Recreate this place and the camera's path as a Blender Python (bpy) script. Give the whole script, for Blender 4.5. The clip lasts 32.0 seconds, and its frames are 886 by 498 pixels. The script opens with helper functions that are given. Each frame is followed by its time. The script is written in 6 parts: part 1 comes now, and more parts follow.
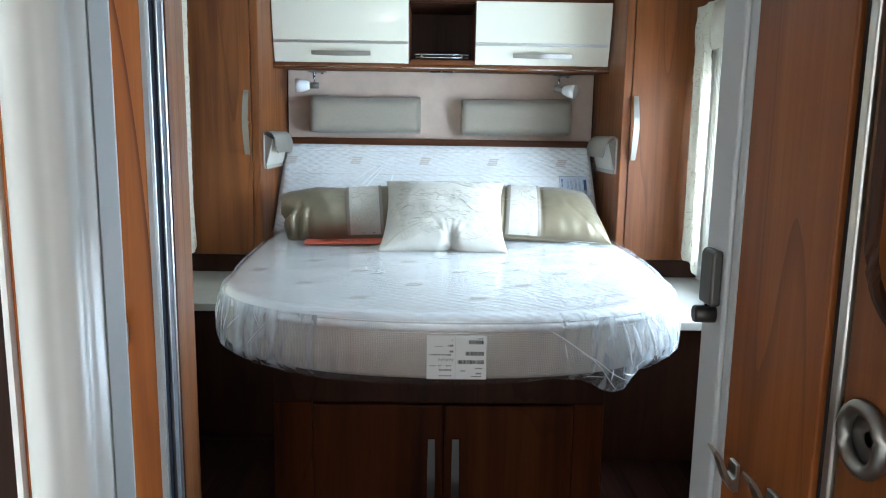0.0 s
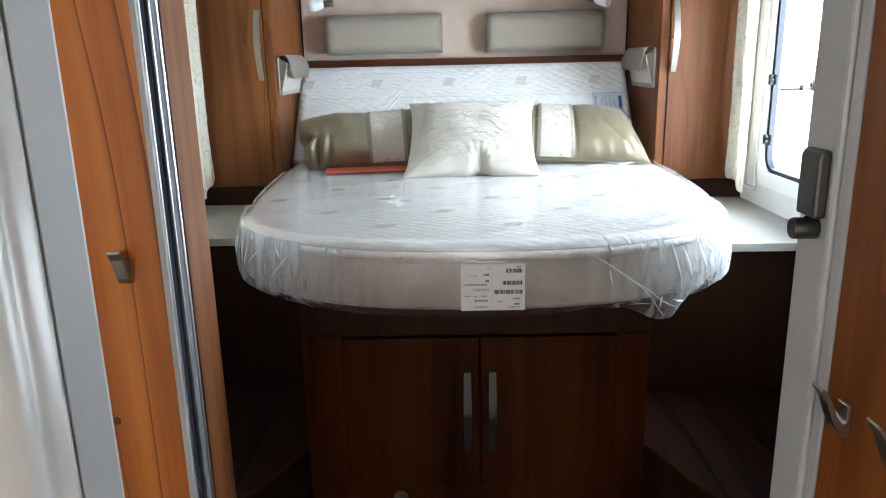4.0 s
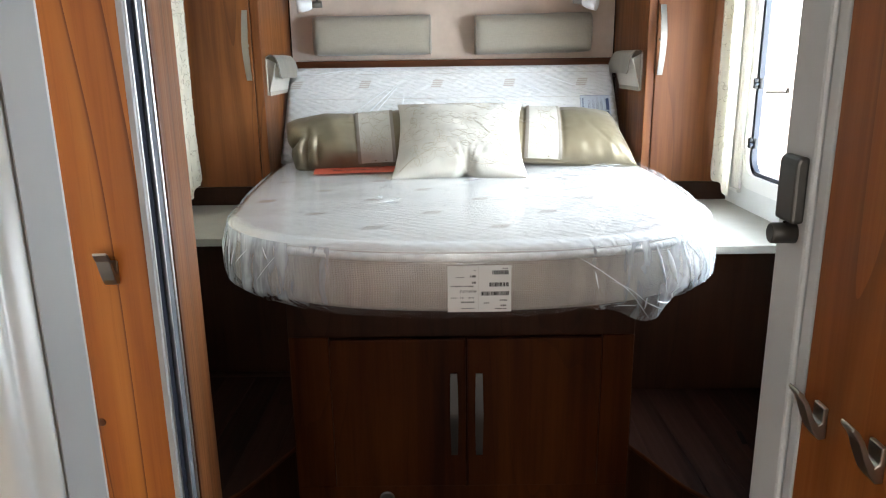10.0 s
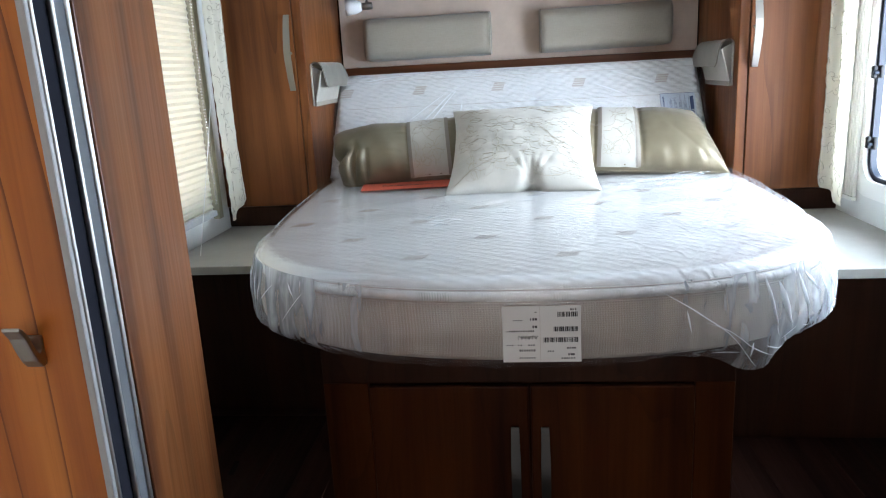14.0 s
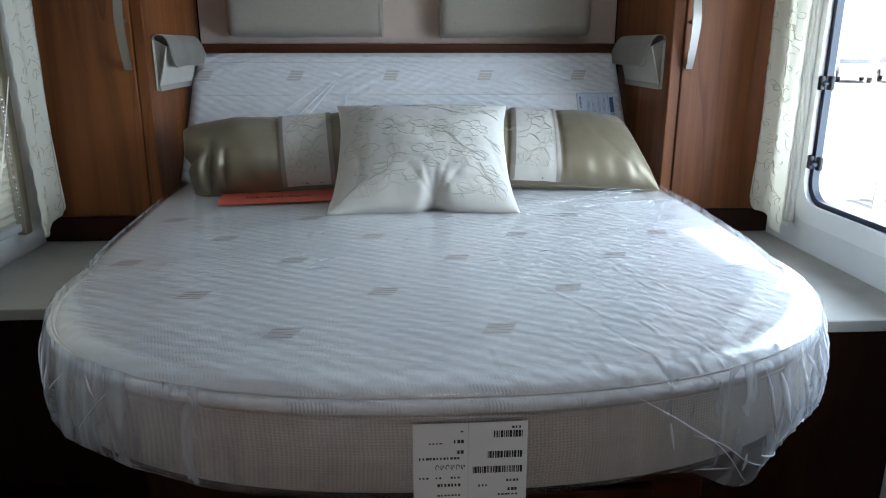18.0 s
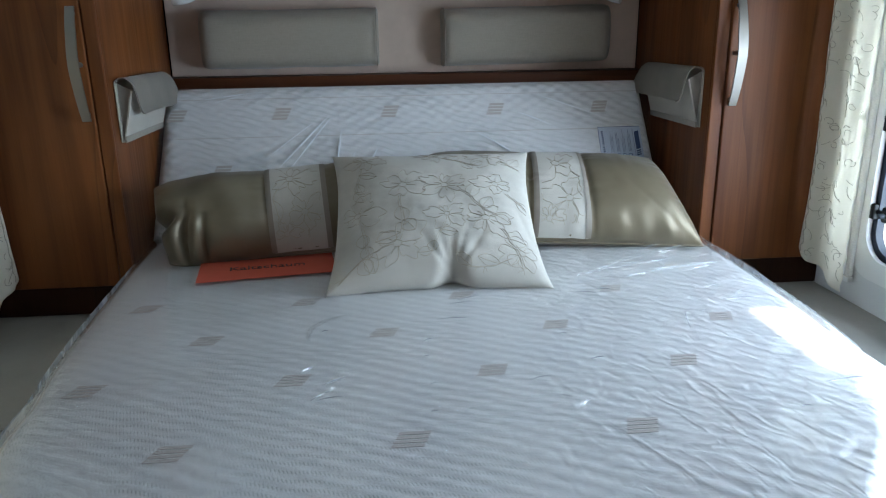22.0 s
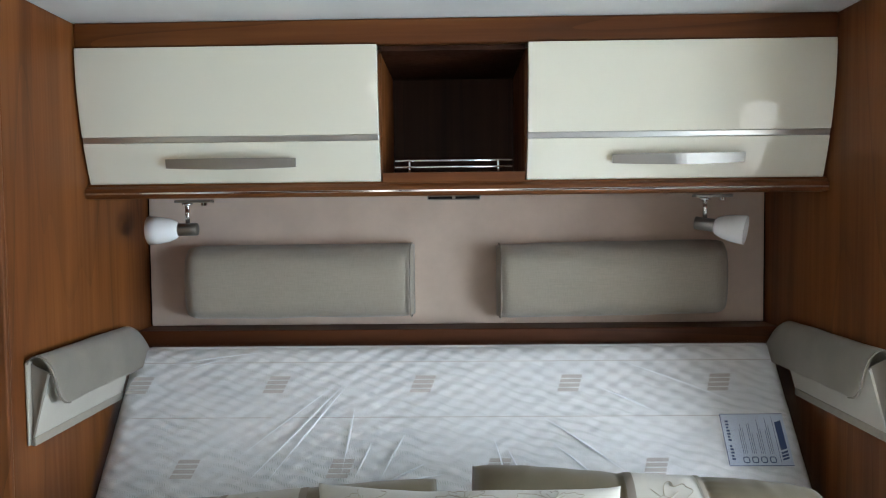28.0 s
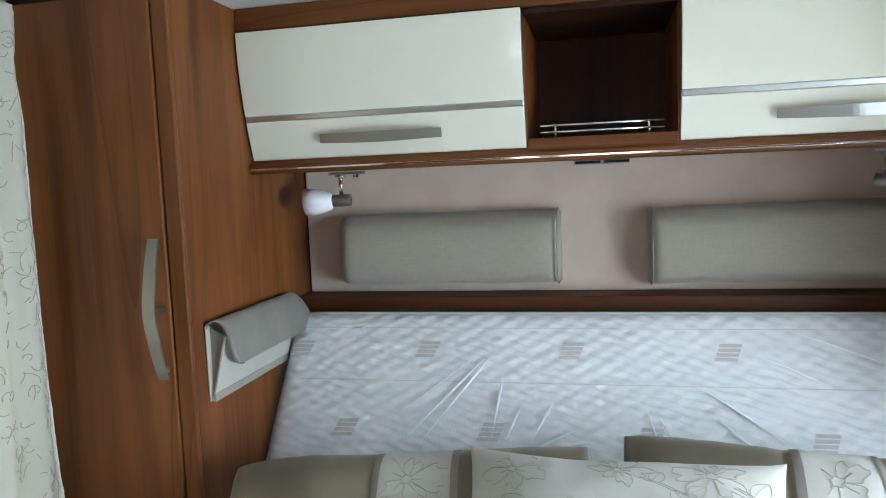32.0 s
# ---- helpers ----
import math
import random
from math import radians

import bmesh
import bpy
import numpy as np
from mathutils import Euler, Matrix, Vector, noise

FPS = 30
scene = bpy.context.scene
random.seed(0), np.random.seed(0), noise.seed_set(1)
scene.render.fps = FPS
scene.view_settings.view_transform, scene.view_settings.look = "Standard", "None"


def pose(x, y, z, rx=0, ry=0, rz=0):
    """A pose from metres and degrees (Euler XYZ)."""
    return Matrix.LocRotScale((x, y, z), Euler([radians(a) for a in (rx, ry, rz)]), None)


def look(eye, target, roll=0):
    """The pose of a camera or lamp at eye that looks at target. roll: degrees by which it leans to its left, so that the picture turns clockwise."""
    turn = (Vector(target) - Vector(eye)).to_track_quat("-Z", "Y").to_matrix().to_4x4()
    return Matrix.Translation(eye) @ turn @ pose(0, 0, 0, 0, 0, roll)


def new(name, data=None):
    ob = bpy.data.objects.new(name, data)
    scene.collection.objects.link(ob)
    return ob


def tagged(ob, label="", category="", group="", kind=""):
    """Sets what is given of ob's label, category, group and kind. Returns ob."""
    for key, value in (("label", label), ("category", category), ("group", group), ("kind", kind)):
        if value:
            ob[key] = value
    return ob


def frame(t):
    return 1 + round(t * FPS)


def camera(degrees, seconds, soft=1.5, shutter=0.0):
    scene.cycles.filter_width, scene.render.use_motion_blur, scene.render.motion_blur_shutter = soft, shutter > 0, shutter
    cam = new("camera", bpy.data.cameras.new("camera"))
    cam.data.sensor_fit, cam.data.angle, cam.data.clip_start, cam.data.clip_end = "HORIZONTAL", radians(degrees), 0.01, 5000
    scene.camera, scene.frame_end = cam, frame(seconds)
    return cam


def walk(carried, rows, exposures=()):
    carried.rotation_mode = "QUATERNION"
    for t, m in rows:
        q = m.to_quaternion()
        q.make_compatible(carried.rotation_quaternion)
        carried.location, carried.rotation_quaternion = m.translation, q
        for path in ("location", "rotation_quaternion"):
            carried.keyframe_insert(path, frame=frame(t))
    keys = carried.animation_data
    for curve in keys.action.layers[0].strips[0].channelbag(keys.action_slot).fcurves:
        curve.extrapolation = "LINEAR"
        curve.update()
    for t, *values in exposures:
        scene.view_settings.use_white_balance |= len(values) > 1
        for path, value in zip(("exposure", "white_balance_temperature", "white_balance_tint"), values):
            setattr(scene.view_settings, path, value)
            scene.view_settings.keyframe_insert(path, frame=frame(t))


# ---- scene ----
cam = camera(63.5, 32.0, 1.1)
PATH = [
    (0, (-0.017, -0.077, 1.371), (0.005, 1.898, 1.054), 0.9),
    (0.5, (-0.018, -0.07, 1.369), (-0.037, 1.903, 1.042), 0.1),
    (1, (0.003, -0.037, 1.354), (-0.066, 1.926, 0.975), -1.3),
    (1.5, (-0.025, 0.003, 1.35), (-0.071, 1.956, 0.922), -2.0),
    (2, (-0.044, 0.017, 1.347), (-0.045, 1.972, 0.923), -1.3),
    (2.5, (-0.044, 0.023, 1.344), (-0.073, 1.971, 0.894), -1.6),
    (3, (-0.042, 0.025, 1.34), (-0.071, 1.968, 0.867), -1.5),
    (3.5, (-0.037, 0.042, 1.336), (-0.083, 1.977, 0.832), -1.4),
    (5.5, (-0.034, 0.049, 1.332), (-0.064, 1.983, 0.822), -0.7),
    (6, (-0.031, 0.046, 1.333), (-0.063, 1.978, 0.816), -0.7),
    (6.5, (-0.029, 0.045, 1.334), (-0.066, 1.978, 0.821), -1.0),
    (7, (-0.029, 0.044, 1.334), (-0.059, 1.972, 0.805), -1.1),
    (7.5, (-0.031, 0.043, 1.336), (-0.068, 1.971, 0.805), -1.3),
    (8, (-0.032, 0.046, 1.335), (-0.072, 1.969, 0.786), -1.5),
    (8.5, (-0.035, 0.047, 1.334), (-0.079, 1.969, 0.782), -1.1),
    (9, (-0.033, 0.048, 1.337), (-0.075, 1.975, 0.801), -1.1),
    (9.5, (-0.035, 0.042, 1.337), (-0.075, 1.974, 0.821), -0.9),
    (10, (-0.032, 0.04, 1.338), (-0.045, 1.975, 0.832), -0.8),
    (10.5, (-0.034, 0.042, 1.339), (-0.047, 1.974, 0.821), -0.9),
    (11, (-0.036, 0.041, 1.348), (-0.044, 1.99, 0.897), 0.0),
    (11.5, (-0.04, 0.04, 1.351), (-0.044, 1.992, 0.916), -0.1),
    (12, (-0.054, 0.04, 1.352), (-0.054, 1.992, 0.913), -0.6),
    (12.5, (-0.066, 0.046, 1.348), (-0.056, 2.0, 0.922), -0.9),
    (13, (-0.054, 0.112, 1.327), (-0.081, 2.046, 0.819), -1.2),
    (13.5, (-0.001, 0.238, 1.348), (-0.124, 2.174, 0.863), -2.9),
    (14, (0.005, 0.318, 1.324), (-0.214, 2.246, 0.838), -3.1),
    (14.5, (-0.004, 0.404, 1.304), (-0.131, 2.312, 0.719), -2.0),
    (16.5, (0.013, 0.499, 1.282), (-0.187, 2.351, 0.554), -2.8),
    (17, (0.015, 0.554, 1.281), (-0.076, 2.432, 0.598), -2.3),
    (17.5, (-0.012, 0.663, 1.296), (-0.018, 2.567, 0.684), -1.3),
    (18, (-0.042, 0.762, 1.346), (0.072, 2.682, 0.796), -0.0),
    (18.5, (-0.06, 0.844, 1.391), (-0.112, 2.809, 1.022), 0.1),
    (19, (-0.067, 1.01, 1.447), (-0.156, 2.951, 0.973), 0.6),
    (19.5, (-0.074, 1.032, 1.526), (-0.174, 2.982, 1.095), -1.3),
    (20, (-0.1, 1.022, 1.534), (-0.184, 2.984, 1.155), -1.9),
    (20.5, (-0.107, 1.043, 1.52), (-0.094, 3.003, 1.119), -1.2),
    (21, (-0.106, 1.079, 1.518), (0.065, 3.03, 1.113), -0.4),
    (21.5, (-0.106, 1.078, 1.508), (0.072, 3.022, 1.074), -0.7),
    (22, (-0.098, 1.06, 1.455), (0.064, 2.97, 0.883), -0.9),
    (22.5, (-0.087, 1.059, 1.442), (0.047, 2.924, 0.734), -1.6),
    (23, (-0.098, 1.069, 1.445), (0.006, 2.923, 0.704), -2.6),
    (23.5, (-0.109, 1.1, 1.448), (-0.002, 2.956, 0.709), -1.9),
    (24, (-0.07, 1.226, 1.466), (-0.079, 3.096, 0.758), -3.2),
    (24.5, (-0.001, 1.329, 1.51), (-0.131, 3.256, 0.988), -1.9),
    (25, (-0.011, 1.406, 1.535), (-0.174, 3.337, 1.042), -3.6),
    (25.5, (-0.065, 1.489, 1.55), (-0.145, 3.452, 1.174), -2.2),
    (26, (-0.113, 1.542, 1.562), (-0.079, 3.508, 1.193), -1.3),
    (26.5, (-0.088, 1.586, 1.575), (-0.154, 3.564, 1.288), -2.1),
    (28.5, (0.016, 1.675, 1.596), (-0.014, 3.673, 1.52), -0.4),
    (29, (0.018, 1.682, 1.596), (-0.008, 3.68, 1.508), -0.8),
    (29.5, (0.021, 1.689, 1.591), (0.0, 3.687, 1.49), -1.2),
    (30, (0.023, 1.696, 1.592), (-0.006, 3.692, 1.466), -1.5),
    (30.5, (0.026, 1.697, 1.592), (-0.021, 3.693, 1.463), -1.7),
    (31, (0.028, 1.699, 1.588), (-0.029, 3.694, 1.458), -1.9),
    (31.5, (0.019, 1.692, 1.594), (-0.047, 3.685, 1.448), -1.8),
    (32, (-0.003, 1.667, 1.606), (-0.437, 3.611, 1.419), -2.3),
]
EXPOSURES = [
    (0, 1.58, 6300, 7), (3, 1.58, 6800, 11), (6, 1.75, 7450, 14), (9, 1.72, 7500, 14), (12, 1.50, 7100, 14), (13, 1.38, 6950, 12),
    (14, 1.40, 6750, 14), (17, 1.40, 6500, 12), (18, 0.48, 6450, 12), (19, 0.52, 6750, 12), (20, 0.55, 6850, 12), (21, 0.52, 6650, 12), (21.5, 0.45, 6450, 12), (22, 0.22, 6450, 11), (23, -0.05, 6550, 12),
    (24, 0.15, 6700, 13), (25, 0.70, 7500, 15), (26, 0.90, 7600, 16), (29, 0.95, 7000, 12), (31, 0.97, 6900, 11), (32, 1.08, 6700, 9),
]
walk(cam, [(t, look(eye, target, roll)) for t, eye, target, roll in PATH], EXPOSURES)

# ---- world and light ----
XW, YB, YF, ZC = 1.05, 3.335, -3.2, 1.966          # side walls, rear wall, front of the lounge, ceiling
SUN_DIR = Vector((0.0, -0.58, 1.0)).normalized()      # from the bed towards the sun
world = bpy.data.worlds.new("daylight")
scene.world = world
world.use_nodes = True
_wn = world.node_tree.nodes
_sky = _wn.new("ShaderNodeTexSky")
_sky.sky_type = "NISHITA"
_sky.sun_disc = False
_sky.sun_elevation = math.asin(SUN_DIR.z)
_sky.sun_rotation = math.atan2(SUN_DIR.x, SUN_DIR.y)
world.node_tree.links.new(_sky.outputs[0], _wn["Background"].inputs[0])
_wn["Background"].inputs[1].default_value = 0.08


def lamp(name, kind, energy, m, colour=(1, 1, 1), **more):
    data = bpy.data.lights.new(name, kind)
    data.energy, data.color = energy, colour
    for k, v in more.items():
        if k == "angle":
            data.angle = v
        if k == "spread":
            data.spread = v
        if k == "size":
            data.shape, data.size, data.size_y = "RECTANGLE", v[0], v[1]
    ob = new(name, data)
    ob.matrix_basis = m
    return ob


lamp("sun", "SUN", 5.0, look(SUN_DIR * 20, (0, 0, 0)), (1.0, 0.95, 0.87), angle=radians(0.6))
# daylight standing in the window openings (the bedroom's two, the lounge's windscreen and side windows)
lamp("window_light_right", "AREA", 12, look((1.10, 2.145, 1.275), (0.0, 2.20, 1.25)), (0.57, 0.785, 1.0), size=(0.86, 0.64), spread=radians(134))
lamp("window_light_left", "AREA", 0.25, look((-1.16, 2.2, 1.3), (0.0, 2.2, 1.2)), (1.0, 0.94, 0.82), size=(0.8, 0.72))
lamp("windscreen_light", "AREA", 12, look((0.0, -3.35, 1.50), (0.0, 0.0, 1.25)), (0.98, 0.98, 1.0), size=(1.9, 0.8))
lamp("lounge_window_light", "AREA", 13, look((1.12, -1.7, 1.35), (0.0, -1.7, 1.2)), (0.9, 0.95, 1.0), size=(1.0, 0.6))

# ---- materials ----


def material(name, colour, rough=0.5, metal=0.0, spec=0.5):
    m = bpy.data.materials.new(name)
    m.use_nodes = True
    b = m.node_tree.nodes["Principled BSDF"]
    b.inputs["Base Color"].default_value = (*colour, 1)
    b.inputs["Roughness"].default_value = rough
    b.inputs["Metallic"].default_value = metal
    b.inputs["Specular IOR Level"].default_value = spec
    return m, m.node_tree, b


def coords(nt, scale, kind="Object", rotate=(0, 0, 0)):
    tc, mp = nt.nodes.new("ShaderNodeTexCoord"), nt.nodes.new("ShaderNodeMapping")
    mp.inputs["Scale"].default_value = scale
    mp.inputs["Rotation"].default_value = [radians(a) for a in rotate]
    nt.links.new(tc.outputs[kind], mp.inputs[0])
    return mp.outputs[0]


def slanted(nt, scale, degrees):
    """Object coordinates turned about z, then stretched along the turned axes."""
    vec = coords(nt, (1, 1, 1), rotate=(0, 0, degrees))
    mp = nt.nodes.new("ShaderNodeMapping")
    mp.inputs["Scale"].default_value = scale
    nt.links.new(vec, mp.inputs[0])
    return mp.outputs[0]


def noise_tex(nt, vec, scale, detail=4.0, rough=0.55, distort=0.0):
    n = nt.nodes.new("ShaderNodeTexNoise")
    n.inputs["Scale"].default_value, n.inputs["Detail"].default_value = scale, detail
    n.inputs["Roughness"].default_value, n.inputs["Distortion"].default_value = rough, distort
    nt.links.new(vec, n.inputs["Vector"])
    return n.outputs["Fac"]


def ramp(nt, fac, stops):
    r = nt.nodes.new("ShaderNodeValToRGB")
    e = r.color_ramp.elements
    while len(e) < len(stops):
        e.new(0.5)
    for el, (p, c) in zip(e, stops):
        el.position, el.color = p, (*c, 1)
    nt.links.new(fac, r.inputs[0])
    return r.outputs[0]


def math_node(nt, op, a, b):
    n = nt.nodes.new("ShaderNodeMath")
    n.operation = op
    for sock, v in zip(n.inputs, (a, b)):
        if isinstance(v, (int, float)):
            sock.default_value = v
        else:
            nt.links.new(v, sock)
    return n.outputs[0]


def mix_colour(nt, fac, a, b, blend="MIX"):
    n = nt.nodes.new("ShaderNodeMix")
    n.data_type, n.blend_type = "RGBA", blend
    for sock, v in ((n.inputs[0], fac), (n.inputs[6], a), (n.inputs[7], b)):
        if isinstance(v, (int, float)):
            sock.default_value = v
        elif isinstance(v, tuple):
            sock.default_value = (*v, 1)
        else:
            nt.links.new(v, sock)
    return n.outputs[2]


def bump(nt, b, height, strength, distance=0.002, also=None):
    n = nt.nodes.new("ShaderNodeBump")
    n.inputs["Strength"].default_value, n.inputs["Distance"].default_value = strength, distance
    nt.links.new(height, n.inputs["Height"])
    if also is not None:
        nt.links.new(also, n.inputs["Normal"])
    if b is not None:
        nt.links.new(n.outputs[0], b.inputs["Normal"])
    return n.outputs[0]


def wood(name, dark, mid, light, rough=0.46, along="z", vary=0.05, spec=0.28, lines=0.45, rings_n=6.0):
    """Walnut-coloured foil: long straight grain along one axis, with thin dark cathedral lines."""
    m, nt, b = material(name, mid, rough, spec=spec)
    long_, wide = 0.9, 11.0
    sc = {"z": (wide, wide, long_), "x": (long_, wide, wide), "y": (wide, long_, wide)}[along]
    big = noise_tex(nt, coords(nt, sc), 1.0, 3, 0.5, 0.6)
    fine = noise_tex(nt, coords(nt, tuple(s * 7 if s > 5 else s * 2.2 for s in sc)), 1.0, 5, 0.65, 0.2)
    pore = noise_tex(nt, coords(nt, tuple(s * 22 if s > 5 else s * 5 for s in sc)), 1.0, 2, 0.5)
    rnd = nt.nodes.new("ShaderNodeObjectInfo").outputs["Random"]
    rings = noise_tex(nt, coords(nt, tuple(s * 0.5 if s > 5 else s * 0.6 for s in sc)), 1.0, 1.5, 0.4, 0.25)
    rings = math_node(nt, "FRACT", math_node(nt, "ADD", math_node(nt, "MULTIPLY", rings, rings_n), rnd), 0)
    line = ramp(nt, rings, [(0.0, (0.9, 0.9, 0.9)), (0.035, (0.75, 0.75, 0.75)), (0.10, (0.2, 0.2, 0.2)), (0.30, (0, 0, 0)), (0.97, (0.0, 0.0, 0.0))])
    broad = noise_tex(nt, coords(nt, tuple(s * 0.3 if s > 5 else s * 0.6 for s in sc)), 1.0, 2, 0.5)
    fac = math_node(nt, "ADD", math_node(nt, "MULTIPLY", big, 0.76), math_node(nt, "MULTIPLY", fine, 0.24))
    fac = math_node(nt, "ADD", fac, math_node(nt, "MULTIPLY", math_node(nt, "SUBTRACT", rnd, 0.5), vary))
    col = ramp(nt, fac, [(0.32, dark), (0.50, mid), (0.68, light)])
    strength = math_node(nt, "MULTIPLY", math_node(nt, "MULTIPLY", line, lines), ramp(nt, broad, [(0.34, (0.45, 0.45, 0.45)), (0.52, (1.0, 1.0, 1.0))]))
    col = mix_colour(nt, strength, col, tuple(c * 0.5 for c in dark))
    col = mix_colour(nt, math_node(nt, "MULTIPLY", math_node(nt, "GREATER_THAN", pore, 0.60), 0.13), col, dark)
    nt.links.new(col, b.inputs["Base Color"])
    nt.links.new(ramp(nt, fine, [(0.3, (rough + 0.08,) * 3), (0.7, (rough - 0.04,) * 3)]), b.inputs["Roughness"])
    bump(nt, b, pore, 0.06, 0.001)
    return m


def fabric(name, colour, rough=0.9, weave=900.0, mottling=0.12, sheen=0.3, bump_d=0.0006, slub=False):
    m, nt, b = material(name, colour, rough, spec=0.25)
    big = noise_tex(nt, coords(nt, (9, 9, 9)), 1.0, 4)
    dark = tuple(c * (1 - mottling * 2.2) for c in colour)
    light = tuple(min(1, c * (1 + mottling)) for c in colour)
    nt.links.new(ramp(nt, big, [(0.3, dark), (0.7, light)]), b.inputs["Base Color"])
    fine = noise_tex(nt, coords(nt, (1, 1, 1)), weave, 2)
    if slub:
        thread = math_node(nt, "ADD", noise_tex(nt, coords(nt, (40, 300, 420)), 1.0, 2), noise_tex(nt, coords(nt, (420, 60, 60)), 1.0, 2))
        tone = ramp(nt, math_node(nt, "MULTIPLY", thread, 0.5), [(0.34, tuple(c * 0.93 for c in colour)), (0.62, tuple(c * 1.05 for c in colour))])
        nt.links.new(tone, b.inputs["Base Color"])
        fine = thread
    bump(nt, b, fine, 0.35, bump_d)
    b.inputs["Sheen Weight"].default_value = sheen
    return m


WOOD = wood("walnut_foil", (0.082, 0.0215, 0.0052), (0.168, 0.051, 0.0122), (0.236, 0.079, 0.0205), 0.42, spec=0.3)
WOOD_PANEL = wood("walnut_foil_panel", (0.12, 0.030, 0.007), (0.22, 0.063, 0.014), (0.29, 0.096, 0.023), 0.42, spec=0.2, lines=0.5, rings_n=7.0)
WOOD_X = wood("walnut_foil_lengthwise", (0.070, 0.018, 0.004), (0.130, 0.037, 0.008), (0.19, 0.064, 0.016), along="x")
# Same walnut foil, brighter and oranger: the corridor light is put into its colour.
WOOD_LIT = wood("walnut_foil_lit", (0.25, 0.062, 0.011), (0.47, 0.138, 0.024), (0.58, 0.20, 0.041), 0.34, lines=1.0, rings_n=20.0)
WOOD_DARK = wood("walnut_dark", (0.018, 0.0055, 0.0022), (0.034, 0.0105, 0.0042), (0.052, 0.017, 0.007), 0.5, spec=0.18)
# Walnut foil again, with the bed base's shade put into its colour.
WOOD_BASE = wood("walnut_foil_shaded", (0.021, 0.0044, 0.0010), (0.052, 0.0122, 0.0022), (0.085, 0.0235, 0.0045), spec=0.12, lines=0.3, rings_n=8.0)
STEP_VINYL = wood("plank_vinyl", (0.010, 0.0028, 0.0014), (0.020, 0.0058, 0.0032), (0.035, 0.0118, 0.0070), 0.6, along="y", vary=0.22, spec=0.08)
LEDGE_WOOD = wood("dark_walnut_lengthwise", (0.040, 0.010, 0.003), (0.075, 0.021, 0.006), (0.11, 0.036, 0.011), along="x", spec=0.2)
CREAM = material("cream_gloss_lacquer", (0.74, 0.70, 0.58), 0.05)[0]
_m, _nt, _b = material("brushed_aluminium", (0.62, 0.61, 0.58), 0.34, 1.0)
bump(_nt, _b, noise_tex(_nt, coords(_nt, (900, 30, 900)), 1.0, 2), 0.12, 0.0004)
ALU = _m
NICKEL = material("satin_nickel", (0.31, 0.295, 0.27), 0.42, 1.0)[0]
DARK_NICKEL = material("dark_satin_metal", (0.10, 0.097, 0.092), 0.5, 1.0)[0]
HOOK_METAL = material("brushed_bronze_grey_metal", (0.40, 0.37, 0.325), 0.34, 1.0)[0]
CHANNEL = material("grey_track_channel", (0.16, 0.168, 0.18), 0.75, spec=0.15)[0]
CHROME = material("chrome", (0.75, 0.75, 0.75), 0.08, 1.0)[0]
_m, _nt, _b = material("grey_door_foil", (0.54, 0.535, 0.52), 0.42)
bump(_nt, _b, noise_tex(_nt, coords(_nt, (1, 1, 1)), 700, 2), 0.15, 0.0004)
nt_col = ramp(_nt, noise_tex(_nt, coords(_nt, (3, 3, 3)), 1.0, 3), [(0.3, (0.395, 0.395, 0.39)), (0.7, (0.45, 0.45, 0.445))])
_nt.links.new(nt_col, _b.inputs["Base Color"])
GREY_DOOR = _m
FLAT_GREY = material("matt_grey_tone", (0.50, 0.51, 0.50), 0.5)[0]
GREY_GLOSS = material("pale_grey_gloss", (0.74, 0.76, 0.73), 0.33)[0]
WHITE_PLASTIC = material("white_plastic", (0.80, 0.79, 0.76), 0.4)[0]
_m, _nt, _b = material("wall_lining", (0.70, 0.70, 0.67), 0.6)
_nt.links.new(ramp(_nt, noise_tex(_nt, coords(_nt, (6, 6, 6)), 1.0, 4), [(0.3, (0.66, 0.66, 0.64)), (0.7, (0.73, 0.73, 0.70))]), _b.inputs["Base Color"])
bump(_nt, _b, noise_tex(_nt, coords(_nt, (1, 1, 1)), 420, 3), 0.2, 0.0006)
WALL = _m
BLACK_RUBBER = material("black_rubber", (0.012, 0.012, 0.014), 0.6)[0]
SEAL = material("dark_blue_grey_seal", (0.03, 0.04, 0.06), 0.4)[0]
GROOVE = material("blue_black_groove", (0.020, 0.021, 0.030), 0.85, spec=0.08)[0]
DARK = material("dark_gap", (0.010, 0.007, 0.006), 0.9, spec=0.08)[0]
SHELF = fabric("pale_stone_laminate", (0.40, 0.38, 0.335), 0.45, 300, 0.05, 0.0, 0.0002)
SUEDE = fabric("pinkish_beige_suede", (0.57, 0.447, 0.366), 0.95, 500, 0.06, 0.4)
GREY_CLOTH = fabric("grey_beige_upholstery", (0.32, 0.279, 0.226), 0.95, 700, 0.05, 0.3, 0.001, True)
POCKET_CLOTH = fabric("grey_faux_suede", (0.42, 0.375, 0.31), 0.9, 600, 0.06, 0.3)
POCKET_FRONT = fabric("pale_beige_faux_suede", (0.50, 0.46, 0.395), 0.9, 600, 0.05, 0.3)
PILLOW_WHITE = fabric("ivory_cotton", (0.46, 0.43, 0.375), 0.8, 800, 0.04, 0.3)
THREAD = material("taupe_embroidery_thread", (0.36, 0.315, 0.25), 0.7)[0]
PIPING = material("taupe_piping", (0.235, 0.20, 0.165), 0.6)[0]
PAPER_RED = fabric("red_paper", (0.60, 0.115, 0.07), 0.7, 200, 0.04, 0.0, 0.0001)
INK = material("black_ink", (0.02, 0.02, 0.022), 0.6)[0]
PRINT = material("grey_print", (0.04, 0.04, 0.045), 0.6)[0]
BLUE_INK = material("blue_ink", (0.04, 0.07, 0.17), 0.6)[0]
